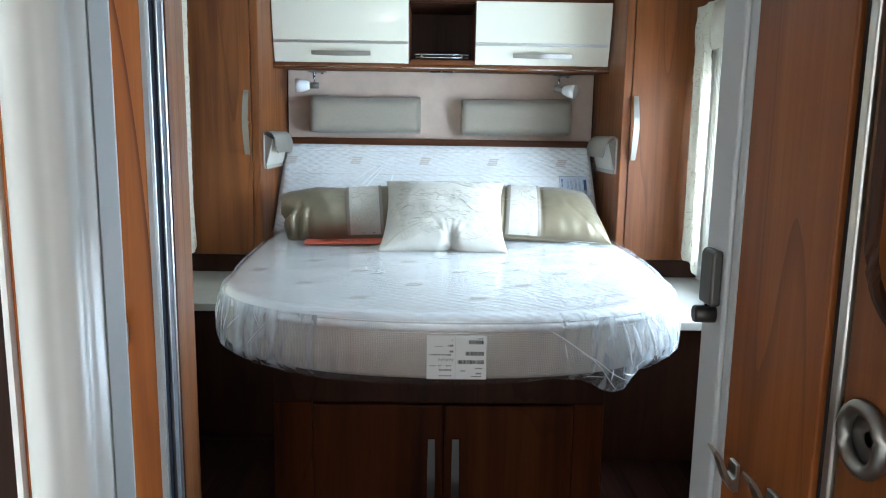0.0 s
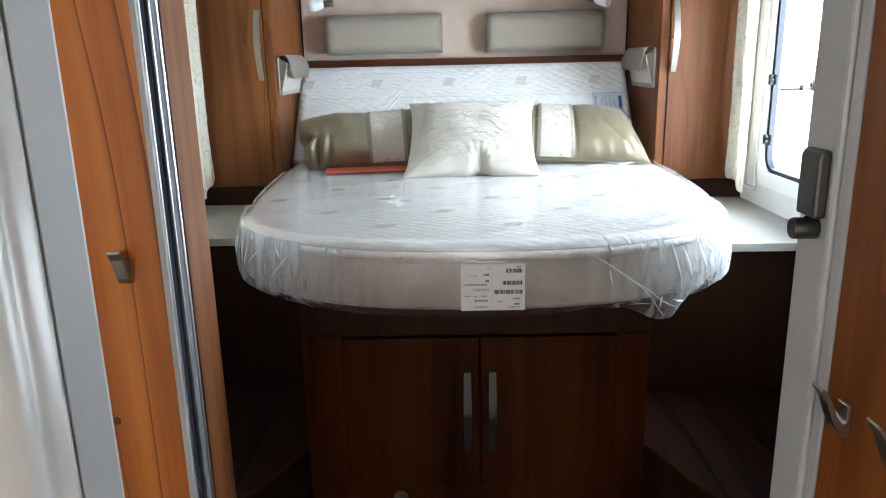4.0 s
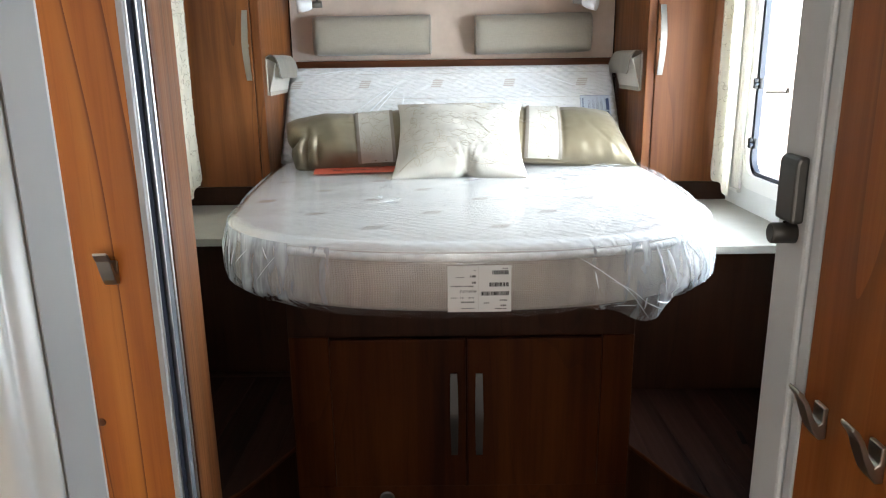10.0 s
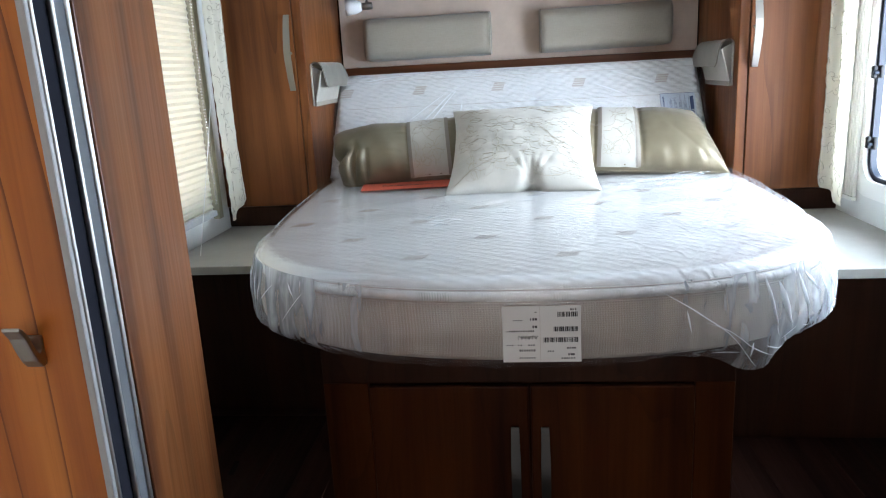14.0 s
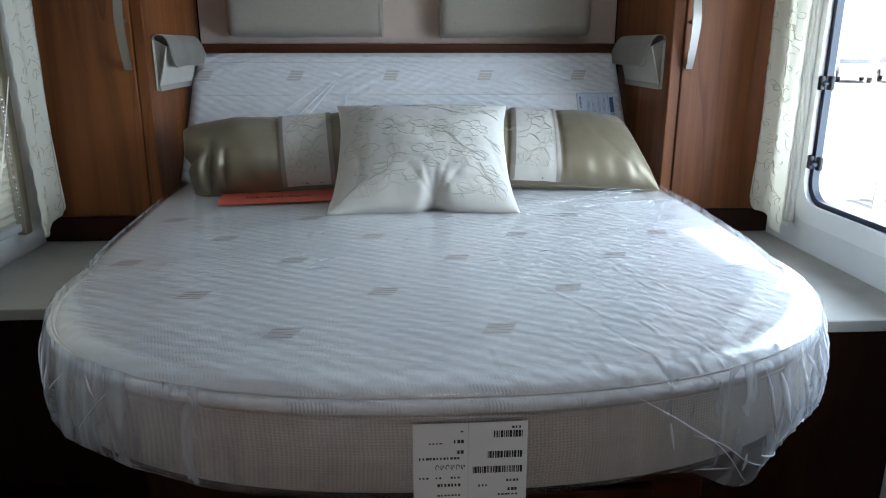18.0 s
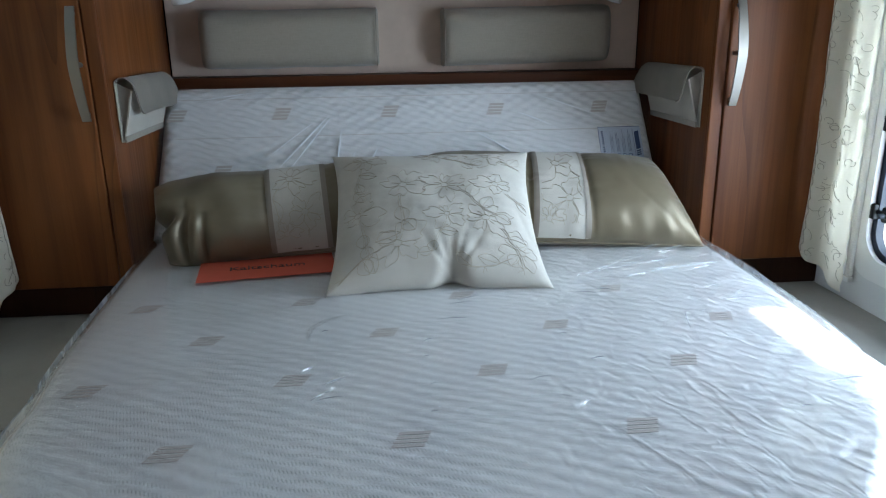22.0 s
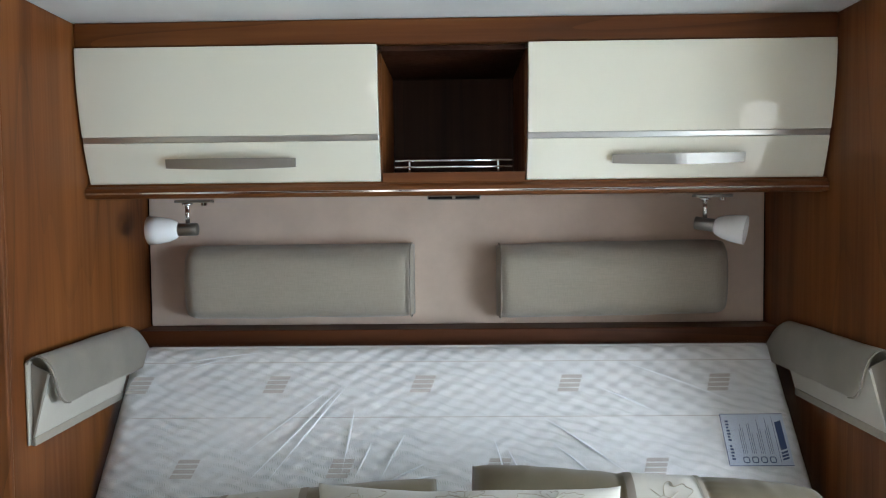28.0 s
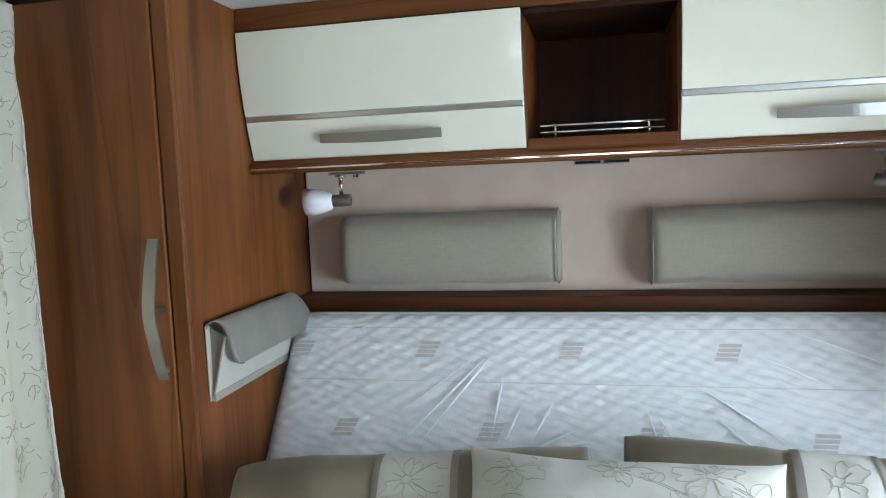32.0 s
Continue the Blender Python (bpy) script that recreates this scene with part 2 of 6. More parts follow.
PALE_BLUE = material("pale_blue_label", (0.52, 0.58, 0.68), 0.6)[0]
PAPER = material("white_paper", (0.80, 0.80, 0.78), 0.65)[0]
MARK = material("taupe_woven_mark", (0.53, 0.475, 0.44), 0.85)[0]
OPAL = material("opal_glass", (0.83, 0.83, 0.82), 0.18)[0]
ASPHALT = fabric("pale_gravel", (0.74, 0.735, 0.72), 0.9, 40, 0.03, 0.0, 0.004)

# satin with a fine twill
_m, _nt, _b = material("olive_gold_satin", (0.15, 0.122, 0.078), 0.40, 0.36)
_b.inputs["Sheen Weight"].default_value = 0.12
_b.inputs["Anisotropic"].default_value = 0.5
_w = _nt.nodes.new("ShaderNodeTexWave")
_w.inputs["Scale"].default_value = 1.0
_nt.links.new(coords(_nt, (260, 260, 260), rotate=(0, 0, 40)), _w.inputs["Vector"])
bump(_nt, _b, _w.outputs["Fac"], 0.08, 0.0004)
_nt.links.new(ramp(_nt, noise_tex(_nt, coords(_nt, (6, 6, 6)), 1.0, 3), [(0.3, (0.140, 0.110, 0.066)), (0.7, (0.200, 0.162, 0.104))]), _b.inputs["Base Color"])
SATIN = _m

# quilted mattress ticking: wavy rows of short slanting dashes over soft puffs
def ticking(name, ay, az, creased, puffs, slant):
    m, nt, b = material(name, (0.78, 0.77, 0.77), 0.75, spec=0.3)
    sep = nt.nodes.new("ShaderNodeSeparateXYZ")
    nt.links.new(coords(nt, (1, 1, 1)), sep.inputs[0])
    x = sep.outputs[0]
    q = math_node(nt, "ADD", math_node(nt, "MULTIPLY", sep.outputs[1], ay), math_node(nt, "MULTIPLY", sep.outputs[2], az))

    def wave(fx, fq, also=None):
        a = math_node(nt, "ADD", math_node(nt, "MULTIPLY", x, math.tau * fx), math_node(nt, "MULTIPLY", q, math.tau * fq))
        return math_node(nt, "SINE", a if also is None else math_node(nt, "ADD", a, also), 0)

    sway = math_node(nt, "MULTIPLY", wave(14.0, 3.0), 0.8)
    drift = math_node(nt, "MULTIPLY", noise_tex(nt, coords(nt, (5, 5, 5)), 1.0, 2), 3.0)
    rows_ = ramp(nt, wave(16.0, 58.0, math_node(nt, "ADD", sway, drift)), [(0.18, (0, 0, 0)), (0.5, (1, 1, 1))])
    dashes = ramp(nt, wave(215.0, 70.0, drift), [(0.30, (0, 0, 0)), (0.62, (1, 1, 1))])
    patchy = ramp(nt, noise_tex(nt, coords(nt, (9, 9, 9)), 1.0, 2), [(0.36, (0.18, 0.18, 0.18)), (0.62, (1, 1, 1))])
    dash = math_node(nt, "MULTIPLY", math_node(nt, "MULTIPLY", rows_, dashes), patchy)
    nt.links.new(mix_colour(nt, math_node(nt, "MULTIPLY", dash, 0.95), (0.74, 0.735, 0.735), (0.45, 0.47, 0.45)), b.inputs["Base Color"])
    puff = math_node(nt, "ADD", wave(20.0, 32.0, drift), wave(20.0, -32.0, drift))
    soft = noise_tex(nt, slanted(nt, (17, 34, 40), slant), 1.0, 2, 0.4, 0.9)
    rucked = ramp(nt, x, [(0.02, (0.25, 0.25, 0.25)), (0.32, (1, 1, 1))])
    soft = math_node(nt, "MULTIPLY", soft, rucked)
    h = math_node(nt, "ADD", math_node(nt, "MULTIPLY", puff, puffs), math_node(nt, "MULTIPLY", soft, creased))
    h = math_node(nt, "SUBTRACT", h, math_node(nt, "MULTIPLY", dash, 0.10))
    bump(nt, b, h, 0.7, 0.008)
    return m


TICKING = ticking("white_quilted_ticking", 1.0, 0.0, 1.7, 0.10, 68)
TICKING_HEAD = ticking("white_quilted_head_ticking", 0.57, 0.82, 0.35, 0.20, 0)

# open-mesh border fabric round the mattress
_m, _nt, _b = material("beige_mesh_border", (0.52, 0.46, 0.40), 0.85)
_sep = _nt.nodes.new("ShaderNodeSeparateXYZ")
_nt.links.new(coords(_nt, (1, 1, 1)), _sep.inputs[0])
_run = math_node(_nt, "ADD", _sep.outputs[0], math_node(_nt, "MULTIPLY", _sep.outputs[1], 0.8))
_d1 = math_node(_nt, "SINE", math_node(_nt, "ADD", math_node(_nt, "MULTIPLY", _run, 620), math_node(_nt, "MULTIPLY", _sep.outputs[2], 760)), 0)
_d2 = math_node(_nt, "SINE", math_node(_nt, "SUBTRACT", math_node(_nt, "MULTIPLY", _run, 620), math_node(_nt, "MULTIPLY", _sep.outputs[2], 760)), 0)
_hole = math_node(_nt, "MULTIPLY", _d1, _d2)
_nt.links.new(ramp(_nt, _hole, [(0.0, (0.55, 0.495, 0.44)), (0.45, (0.42, 0.37, 0.325))]), _b.inputs["Base Color"])
bump(_nt, _b, _hole, 0.4, -0.001)
BORDER = _m


def film_material(name, milkiness, rough, relief, shine_low, shine_high=0.0, stretch=(14, 30, 20), gathered=False, slant=0.0):
    m = bpy.data.materials.new(name)
    m.use_nodes = True
    nt = m.node_tree
    nt.nodes.remove(nt.nodes["Principled BSDF"])
    out = nt.nodes["Material Output"]
    clear, milk, gloss = (nt.nodes.new(f"ShaderNodeBsdf{k}") for k in ("Transparent", "Diffuse", "Glossy"))
    milk.inputs[0].default_value = (0.88, 0.91, 0.95, 1)
    gloss.inputs["Roughness"].default_value = rough
    gloss.inputs[0].default_value = (1, 1, 1, 1)
    mix1, mix2 = nt.nodes.new("ShaderNodeMixShader"), nt.nodes.new("ShaderNodeMixShader")
    mix1.inputs[0].default_value = milkiness
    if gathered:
        # Milkiness grows towards the sides, painting the gathered film's sheen as white streaks.
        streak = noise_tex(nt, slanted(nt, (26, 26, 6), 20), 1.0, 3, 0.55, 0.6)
        painted_sheen = ramp(nt, streak, [(0.34, (0.16, 0.16, 0.16)), (0.54, (0.36, 0.36, 0.36)), (0.70, (0.68, 0.68, 0.68))])
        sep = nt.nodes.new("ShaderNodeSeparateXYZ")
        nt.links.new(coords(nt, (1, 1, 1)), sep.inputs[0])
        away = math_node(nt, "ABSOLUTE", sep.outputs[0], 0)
        nt.links.new(math_node(nt, "MULTIPLY", painted_sheen, ramp(nt, away, [(0.15, (0.22, 0.22, 0.22)), (0.50, (1, 1, 1))])), mix1.inputs[0])
    wr = noise_tex(nt, slanted(nt, stretch, slant), 1.0, 4, 0.55, 1.5)
    fine = noise_tex(nt, slanted(nt, tuple(4.3 * c for c in stretch), slant), 1.0, 3, 0.6, 0.8)
    h = math_node(nt, "ADD", wr, math_node(nt, "MULTIPLY", fine, 0.25))
    nrm = bump(nt, None, h, relief, 0.006)
    nt.links.new(nrm, gloss.inputs["Normal"])
    graze = nt.nodes.new("ShaderNodeLayerWeight")
    graze.inputs["Blend"].default_value = 0.5
    shine = math_node(nt, "ADD", shine_low, math_node(nt, "MULTIPLY", math_node(nt, "POWER", graze.outputs["Facing"], 3.2), shine_high))
    for a, bb in ((clear.outputs[0], mix1.inputs[1]), (milk.outputs[0], mix1.inputs[2]), (shine, mix2.inputs[0]),
                  (mix1.outputs[0], mix2.inputs[1]), (gloss.outputs[0], mix2.inputs[2]), (mix2.outputs[0], out.inputs[0])):
        nt.links.new(a, bb)
    return m


FILM = film_material("clear_plastic_film", 0.13, 0.07, 0.35, 0.09, 0.72, (6, 42, 20), slant=22.0)
FILM_HEAD = film_material("clear_head_film", 0.03, 0.15, 0.3, 0.03, 0.3)
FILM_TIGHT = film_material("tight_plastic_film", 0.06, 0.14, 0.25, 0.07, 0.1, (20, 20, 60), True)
FILM_SOFT = film_material("soft_film_crease", 0.14, 0.25, 0.1, 0.05)
FILM_GLINT = film_material("film_glint", 0.38, 0.16, 0.1, 0.25)
# Nearly opaque white film: the folds' highlights are put into its colour.
FILM_HIGHLIGHT = film_material("white_fold_highlight", 0.88, 0.3, 0.1, 0.3)


def glass_material():
    m = bpy.data.materials.new("acrylic_pane")
    m.use_nodes = True
    nt = m.node_tree
    nt.nodes.remove(nt.nodes["Principled BSDF"])
    clear, gloss, mix = (nt.nodes.new(k) for k in ("ShaderNodeBsdfTransparent", "ShaderNodeBsdfGlossy", "ShaderNodeMixShader"))
    gloss.inputs["Roughness"].default_value = 0.02
    mix.inputs[0].default_value = 0.05
    nt.links.new(clear.outputs[0], mix.inputs[1])
    nt.links.new(gloss.outputs[0], mix.inputs[2])
    nt.links.new(mix.outputs[0], nt.nodes["Material Output"].inputs[0])
    return m


PANE = glass_material()


def blind_material(name, colour, through_light):
    m, nt, b = material(name, colour, 0.85)
    tr, mix = nt.nodes.new("ShaderNodeBsdfTranslucent"), nt.nodes.new("ShaderNodeMixShader")
    tr.inputs[0].default_value = (0.84, 0.79, 0.67, 1)
    mix.inputs[0].default_value = through_light
    nt.links.new(b.outputs[0], mix.inputs[1])
    nt.links.new(tr.outputs[0], mix.inputs[2])
    nt.links.new(mix.outputs[0], nt.nodes["Material Output"].inputs[0])
    return m


BLIND = blind_material("cream_pleated_blind", (0.74, 0.70, 0.60), 0.28)
CURTAIN = blind_material("cream_curtain_cloth", (0.80, 0.76, 0.66), 0.30)
CURTAIN_THREAD = material("beige_curtain_thread", (0.50, 0.45, 0.36), 0.7)[0]

# ---- mesh helpers ----


def thing(name, label, category, at=(0, 0, 0), group="", kind=""):
    ob = new(name)
    ob.location = at
    ob.empty_display_size = 0.05
    return tagged(ob, label, category, group, kind)


def part(name, bm, mat, parent=None, label="", smooth=False, kind=""):
    """One bmesh, in world metres, as ONE mesh object under a thing or a part."""
    me = bpy.data.meshes.new(name)
    bm.normal_update()
    bm.to_mesh(me)
    bm.free()
    me.materials.append(mat)
    if smooth:
        me.polygons.foreach_set("use_smooth", [True] * len(me.polygons))
        me.update()
    ob = new(name, me)
    if parent is not None:
        ob.parent = parent
        if parent.parent is None:
            ob.matrix_parent_inverse = Matrix.Translation(-parent.location)
    return tagged(ob, label, kind=kind)


def box(x0, y0, z0, x1, y1, z1, bevel=0.0, seg=2):
    bm = bmesh.new()
    bmesh.ops.create_cube(bm, size=1.0)
    for v in bm.verts:
        v.co = Vector(((x0 + x1) / 2 + v.co.x * (x1 - x0), (y0 + y1) / 2 + v.co.y * (y1 - y0), (z0 + z1) / 2 + v.co.z * (z1 - z0)))
    if bevel:
        bmesh.ops.bevel(bm, geom=bm.edges[:], offset=bevel, segments=seg, affect="EDGES", profile=0.5)
    return bm


def moved(bm, m):
    bmesh.ops.transform(bm, matrix=m, verts=bm.verts[:])
    return bm


def joined(*bms):
    out = bms[0]
    for b in bms[1:]:
        me = bpy.data.meshes.new("tmp")
        b.to_mesh(me)
        b.free()
        out.from_mesh(me)
        bpy.data.meshes.remove(me)
    return out


def tube(points, radius, sides=8, closed=False):
    """A round bar through points; radius may be a number or a function of 0..1."""
    pts = [Vector(p) for p in points]
    bm, rings, n = bmesh.new(), [], len(pts)
    up = Vector((0.13, 0.31, 0.94)).normalized()
    for i, p in enumerate(pts):
        a, b = (pts[(i - 1) % n], pts[(i + 1) % n]) if closed else (pts[max(i - 1, 0)], pts[min(i + 1, n - 1)])
        d = (b - a).normalized()
        u = d.cross(up)
        u = u.normalized() if u.length > 1e-4 else d.orthogonal().normalized()
        w = d.cross(u)
        r = radius(i / max(1, n - 1)) if callable(radius) else radius
        rings.append([bm.verts.new(p + r * (math.cos(t) * u + math.sin(t) * w)) for t in (math.tau * k / sides for k in range(sides))])
    for i in range(n if closed else n - 1):
        for k in range(sides):
            bm.faces.new((rings[i][k], rings[i][(k + 1) % sides], rings[(i + 1) % n][(k + 1) % sides], rings[(i + 1) % n][k]))
    if not closed:
        bm.faces.new(rings[0][::-1])
        bm.faces.new(rings[-1])
    bmesh.ops.recalc_face_normals(bm, faces=bm.faces[:])
    return bm


def lathe(profile, m, sides=24):
    """A body of revolution about local z from (radius, height) pairs, at the pose m."""
    bm, rings = bmesh.new(), []
    for r, h in profile:
        rings.append([bm.verts.new((max(r, 1e-4) * math.cos(math.tau * k / sides), max(r, 1e-4) * math.sin(math.tau * k / sides), h)) for k in range(sides)])
    for a, b in zip(rings, rings[1:]):
        for k in range(sides):
            bm.faces.new((a[k], a[(k + 1) % sides], b[(k + 1) % sides], b[k]))
    bm.faces.new(rings[0][::-1])
    bm.faces.new(rings[-1])
    bmesh.ops.recalc_face_normals(bm, faces=bm.faces[:])
    return moved(bm, m)


def prism(poly, axis, lo, hi, bevel=0.0):
    """A polygon, given in the two other axes in order, drawn out along axis from lo to hi."""
    bm = bmesh.new()

    def at(p, h):
        return {"x": (h, p[0], p[1]), "y": (p[0], h, p[1]), "z": (p[0], p[1], h)}[axis]

    a, b = [bm.verts.new(at(p, lo)) for p in poly], [bm.verts.new(at(p, hi)) for p in poly]
    n = len(poly)
    for i in range(n):
        bm.faces.new((a[i], a[(i + 1) % n], b[(i + 1) % n], b[i]))
    bm.faces.new(a[::-1])
    bm.faces.new(b)
    bmesh.ops.recalc_face_normals(bm, faces=bm.faces[:])
    if bevel:
        bmesh.ops.bevel(bm, geom=bm.edges[:], offset=bevel, segments=2, affect="EDGES", profile=0.5)
    return bm


def round_rect(u0, v0, u1, v1, r, n=8):
    pts = []
    for cu, cv, a0 in ((u1 - r, v1 - r, 0), (u0 + r, v1 - r, 90), (u0 + r, v0 + r, 180), (u1 - r, v0 + r, 270)):
        pts += [(cu + r * math.cos(radians(a0 + 90 * k / n)), cv + r * math.sin(radians(a0 + 90 * k / n))) for k in range(n + 1)]
    return pts


def plate_with_hole(axis, lo, hi, outer, hole):
    """A plate along axis between lo and hi: outer loop (u, v) with one hole through it. Both loops run the same way round."""
    bm = bmesh.new()

    def at(p, h):
        return {"x": (h, p[0], p[1]), "y": (p[0], h, p[1]), "z": (p[0], p[1], h)}[axis]

    sheets = []
    for h in (lo, hi):
        loops, edges = [], []
        for pts in (outer, hole):
            vs = [bm.verts.new(at(p, h)) for p in pts]
            edges += [bm.edges.new((vs[i], vs[(i + 1) % len(vs)])) for i in range(len(vs))]
            loops.append(vs)
        bmesh.ops.triangle_fill(bm, use_beauty=True, edges=edges)
        sheets.append(loops)
    for la, lb in zip(*sheets):
        for i in range(len(la)):
            j = (i + 1) % len(la)
            bm.faces.new((la[i], la[j], lb[j], lb[i]))
    bmesh.ops.recalc_face_normals(bm, faces=bm.faces[:])
    return bm


def lettering(body, size, m, mat, parent, label="", thick=0.0003):
    cu = bpy.data.curves.new("lettering", "FONT")
    cu.body, cu.size, cu.extrude, cu.align_x, cu.align_y = body, size, thick, "CENTER", "CENTER"
    tmp = new("lettering_tmp", cu)
    me = bpy.data.meshes.new_from_object(tmp.evaluated_get(bpy.context.evaluated_depsgraph_get()))
    bpy.data.objects.remove(tmp)
    bpy.data.curves.remove(cu)
    bm = bmesh.new()
    bm.from_mesh(me)
    bpy.data.meshes.remove(me)
    return part("lettering", moved(bm, m), mat, parent, label)

# ---- the shell of the vehicle ----
WIN = round_rect(1.69, 0.93, 2.605, 1.62, 0.07)     # bedroom window openings (y, z)
LWIN = round_rect(-2.3, 1.0, -1.1, 1.62, 0.07)


def structure(name, bm, mat, label, smooth=False):
    return tagged(part(name, bm, mat, None, label, smooth), kind="structure")


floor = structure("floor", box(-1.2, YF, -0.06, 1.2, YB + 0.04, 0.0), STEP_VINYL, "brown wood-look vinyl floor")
structure("underfloor", box(-1.08, YF, -0.70, 1.08, YB + 0.04, -0.061), WALL, "plain off-white skirt below the vehicle floor")
# Unseen opening, added and sized so the sun lands as a patch on the bed.
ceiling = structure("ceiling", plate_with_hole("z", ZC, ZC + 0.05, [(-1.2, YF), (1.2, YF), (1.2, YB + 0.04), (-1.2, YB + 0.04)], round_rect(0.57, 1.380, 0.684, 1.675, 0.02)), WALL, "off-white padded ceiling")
wall_rear = structure("wall_rear", box(-1.2, YB, 0.0, 1.2, YB + 0.04, ZC), WALL, "off-white rear wall behind the bed")
_rect = [(0.3, 0.0), (YB, 0.0), (YB, ZC), (0.3, ZC)]
_rect_l = [(YF, 0.0), (0.3, 0.0), (0.3, ZC), (YF, ZC)]
wall_right = structure("wall_right", plate_with_hole("x", XW, XW + 0.035, _rect, WIN), WALL, "off-white side wall with a rounded window")
wall_left = structure("wall_left", plate_with_hole("x", -XW - 0.035, -XW, _rect, WIN), WALL, "off-white side wall with a rounded window")
structure("wall_lounge_right", plate_with_hole("x", XW, XW + 0.035, _rect_l, LWIN), WALL, "off-white lounge wall with a window")
structure("wall_lounge_left", box(-XW - 0.035, YF, 0.0, -XW, 0.3, ZC), WALL, "off-white lounge wall")
structure("wall_front", plate_with_hole("y", YF - 0.035, YF, [(-1.05, 0.0), (1.05, 0.0), (1.05, ZC), (-1.05, ZC)], round_rect(-0.95, 1.0, 0.95, 1.85, 0.08)), WALL, "off-white front wall with a wide windscreen opening")

# ---- corridor: right side, partition with the door edge, handle and coat hooks ----
XR = 0.31
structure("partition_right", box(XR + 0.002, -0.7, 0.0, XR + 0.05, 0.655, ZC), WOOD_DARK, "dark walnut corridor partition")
structure("partition_right_return", box(XR + 0.05, 0.69, 0.0, XW, 0.73, ZC), WOOD, "walnut partition between bathroom and bedroom")

panel = thing("corridor_panel", "orange-brown walnut panel beside the bedroom door frame", "wall panel", (XR, 0.58, 0))
part("board", box(XR - 0.010, 0.482, 0.0, XR + 0.0015, 0.655, ZC, 0.002), WOOD_PANEL, panel)
part("black_gap_strip", box(XR - 0.004, 0.4695, 0.0, XR + 0.0015, 0.4815, ZC), BLACK_RUBBER, panel, "black strip in the gap")
part("metal_edge", box(XR - 0.009, 0.4575, 0.0, XR + 0.0015, 0.469, ZC, 0.002), ALU, panel, "silver metal edge strip")

ward_door = thing("bathroom_door", "dark walnut bathroom door with a round metal ring pull", "door", (XR, 0.3, 0))
part("leaf", box(XR - 0.006, -0.25, 0.02, XR + 0.0015, 0.456, 1.93, 0.003), WOOD, ward_door)
part("moulding", joined(tube([(XR - 0.007, y, z) for y, z in round_rect(-0.15, 1.24, 0.437, 1.86, 0.06)], 0.006, 8, True)), WOOD_DARK, ward_door, "dark oval moulding")
part("ring_pull", tube([(XR - 0.011, 0.418 + 0.0235 * math.cos(a), 1.154 + 0.0235 * math.sin(a)) for a in (math.tau * k / 28 for k in range(28))], 0.006, 10, True), NICKEL, ward_door, "satin round metal ring pull", True)
part("pull_cup", lathe([(0.019, 0.0), (0.018, 0.002), (0.006, 0.0)], look((XR - 0.006, 0.418, 1.154), (0.0, 0.418, 1.154)) @ pose(0, 0, 0, 180), 20), NICKEL, ward_door, "", True)

frame_r = thing("bedroom_door", "pale grey sliding bedroom door edge with a metal handle", "door", (0.3, 0.7, 0))
part("jamb", box(0.300, 0.657, 0.0, 0.345, 0.6755, ZC, 0.003), GREY_DOOR, frame_r, "pale grey jamb strip")
part("leaf", box(0.297, 0.679, 0.0, 0.345, 0.739, ZC, 0.004), GREY_DOOR, frame_r)
part("slit", box(0.304, 0.6755, 0.0, 0.345, 0.679, ZC), FLAT_GREY, frame_r, "narrow slit between door and jamb")
plate = part("handle_plate", prism([(0.297, 1.188), (0.285, 1.188), (0.285, 1.244), (0.288, 1.250), (0.297, 1.250)], "y", 0.686, 0.722, 0.003), DARK_NICKEL, frame_r, "dark grey metal handle plate")
part("lock_knob", lathe([(0.0100, 0.0), (0.0100, 0.021), (0.0092, 0.0225), (0.0, 0.0225)], look((0.297, 0.702, 1.1765), (1.0, 0.66, 1.1765)), 28), DARK_NICKEL, frame_r, "round satin metal turn knob", True)
part("knob_screw", lathe([(0.0028, 0.0), (0.0028, 0.0015)], pose(0.288, 0.702, 1.1862), 12), DARK, frame_r)
part("knob_face", lathe([(0.0085, 0.0), (0.0085, 0.0008)], look((0.297, 0.702, 1.1765), (1.0, 0.66, 1.1765)) @ pose(0, 0, 0.0222), 24), BLACK_RUBBER, frame_r, "dark knob face")


def coat_hook(at, out):
    """A small bent metal coat hook on a wall; out: the way that it stands off the wall."""
    ob = thing("coat_hook", "small bent satin metal coat hook on walnut panel", "hook", at, "coat hooks")
    prof = [(0.0, -0.024), (0.006, -0.025), (0.012, -0.017), (0.0175, -0.004), (0.0225, 0.010), (0.0295, 0.0200), (0.0285, 0.0232), (0.0235, 0.0195), (0.0175, 0.010), (0.0125, -0.003), (0.0080, -0.010), (0.0048, -0.008), (0.0045, 0.006), (0.0, 0.006)]
    bm = prism(prof, "y", -0.0090, 0.0090, 0.0012)
    up = Vector((0, 0, 1))
    m = Matrix((out, up.cross(out), up)).transposed().to_4x4()
    part("hook", moved(bm, Matrix.Translation(at) @ m), HOOK_METAL, ob)
    return ob


coat_hook((XR - 0.010, 0.620, 1.034), Vector((-1, 0, 0)))
coat_hook((XR - 0.010, 0.536, 1.044), Vector((-1, 0, 0)))

# ---- corridor: left side ----
XL = -0.412
lpanel = thing("corridor_panel", "walnut panel with a coat hook facing the corridor, lightened as lit", "wall panel", (-0.55, 0.93, 0))
part("board", box(-0.70, 0.921, 0.0, XL - 0.0045, 0.934, ZC, 0.002), WOOD_LIT, lpanel)
part("screw_cap", lathe([(0.006, 0.0), (0.005, 0.002), (0.0, 0.0025)], look((-0.505, 0.921, 0.870), (-0.505, 9, 0.870)), 14), WOOD, lpanel)
coat_hook((-0.463, 0.921, 1.092), Vector((0, -1, 0)))
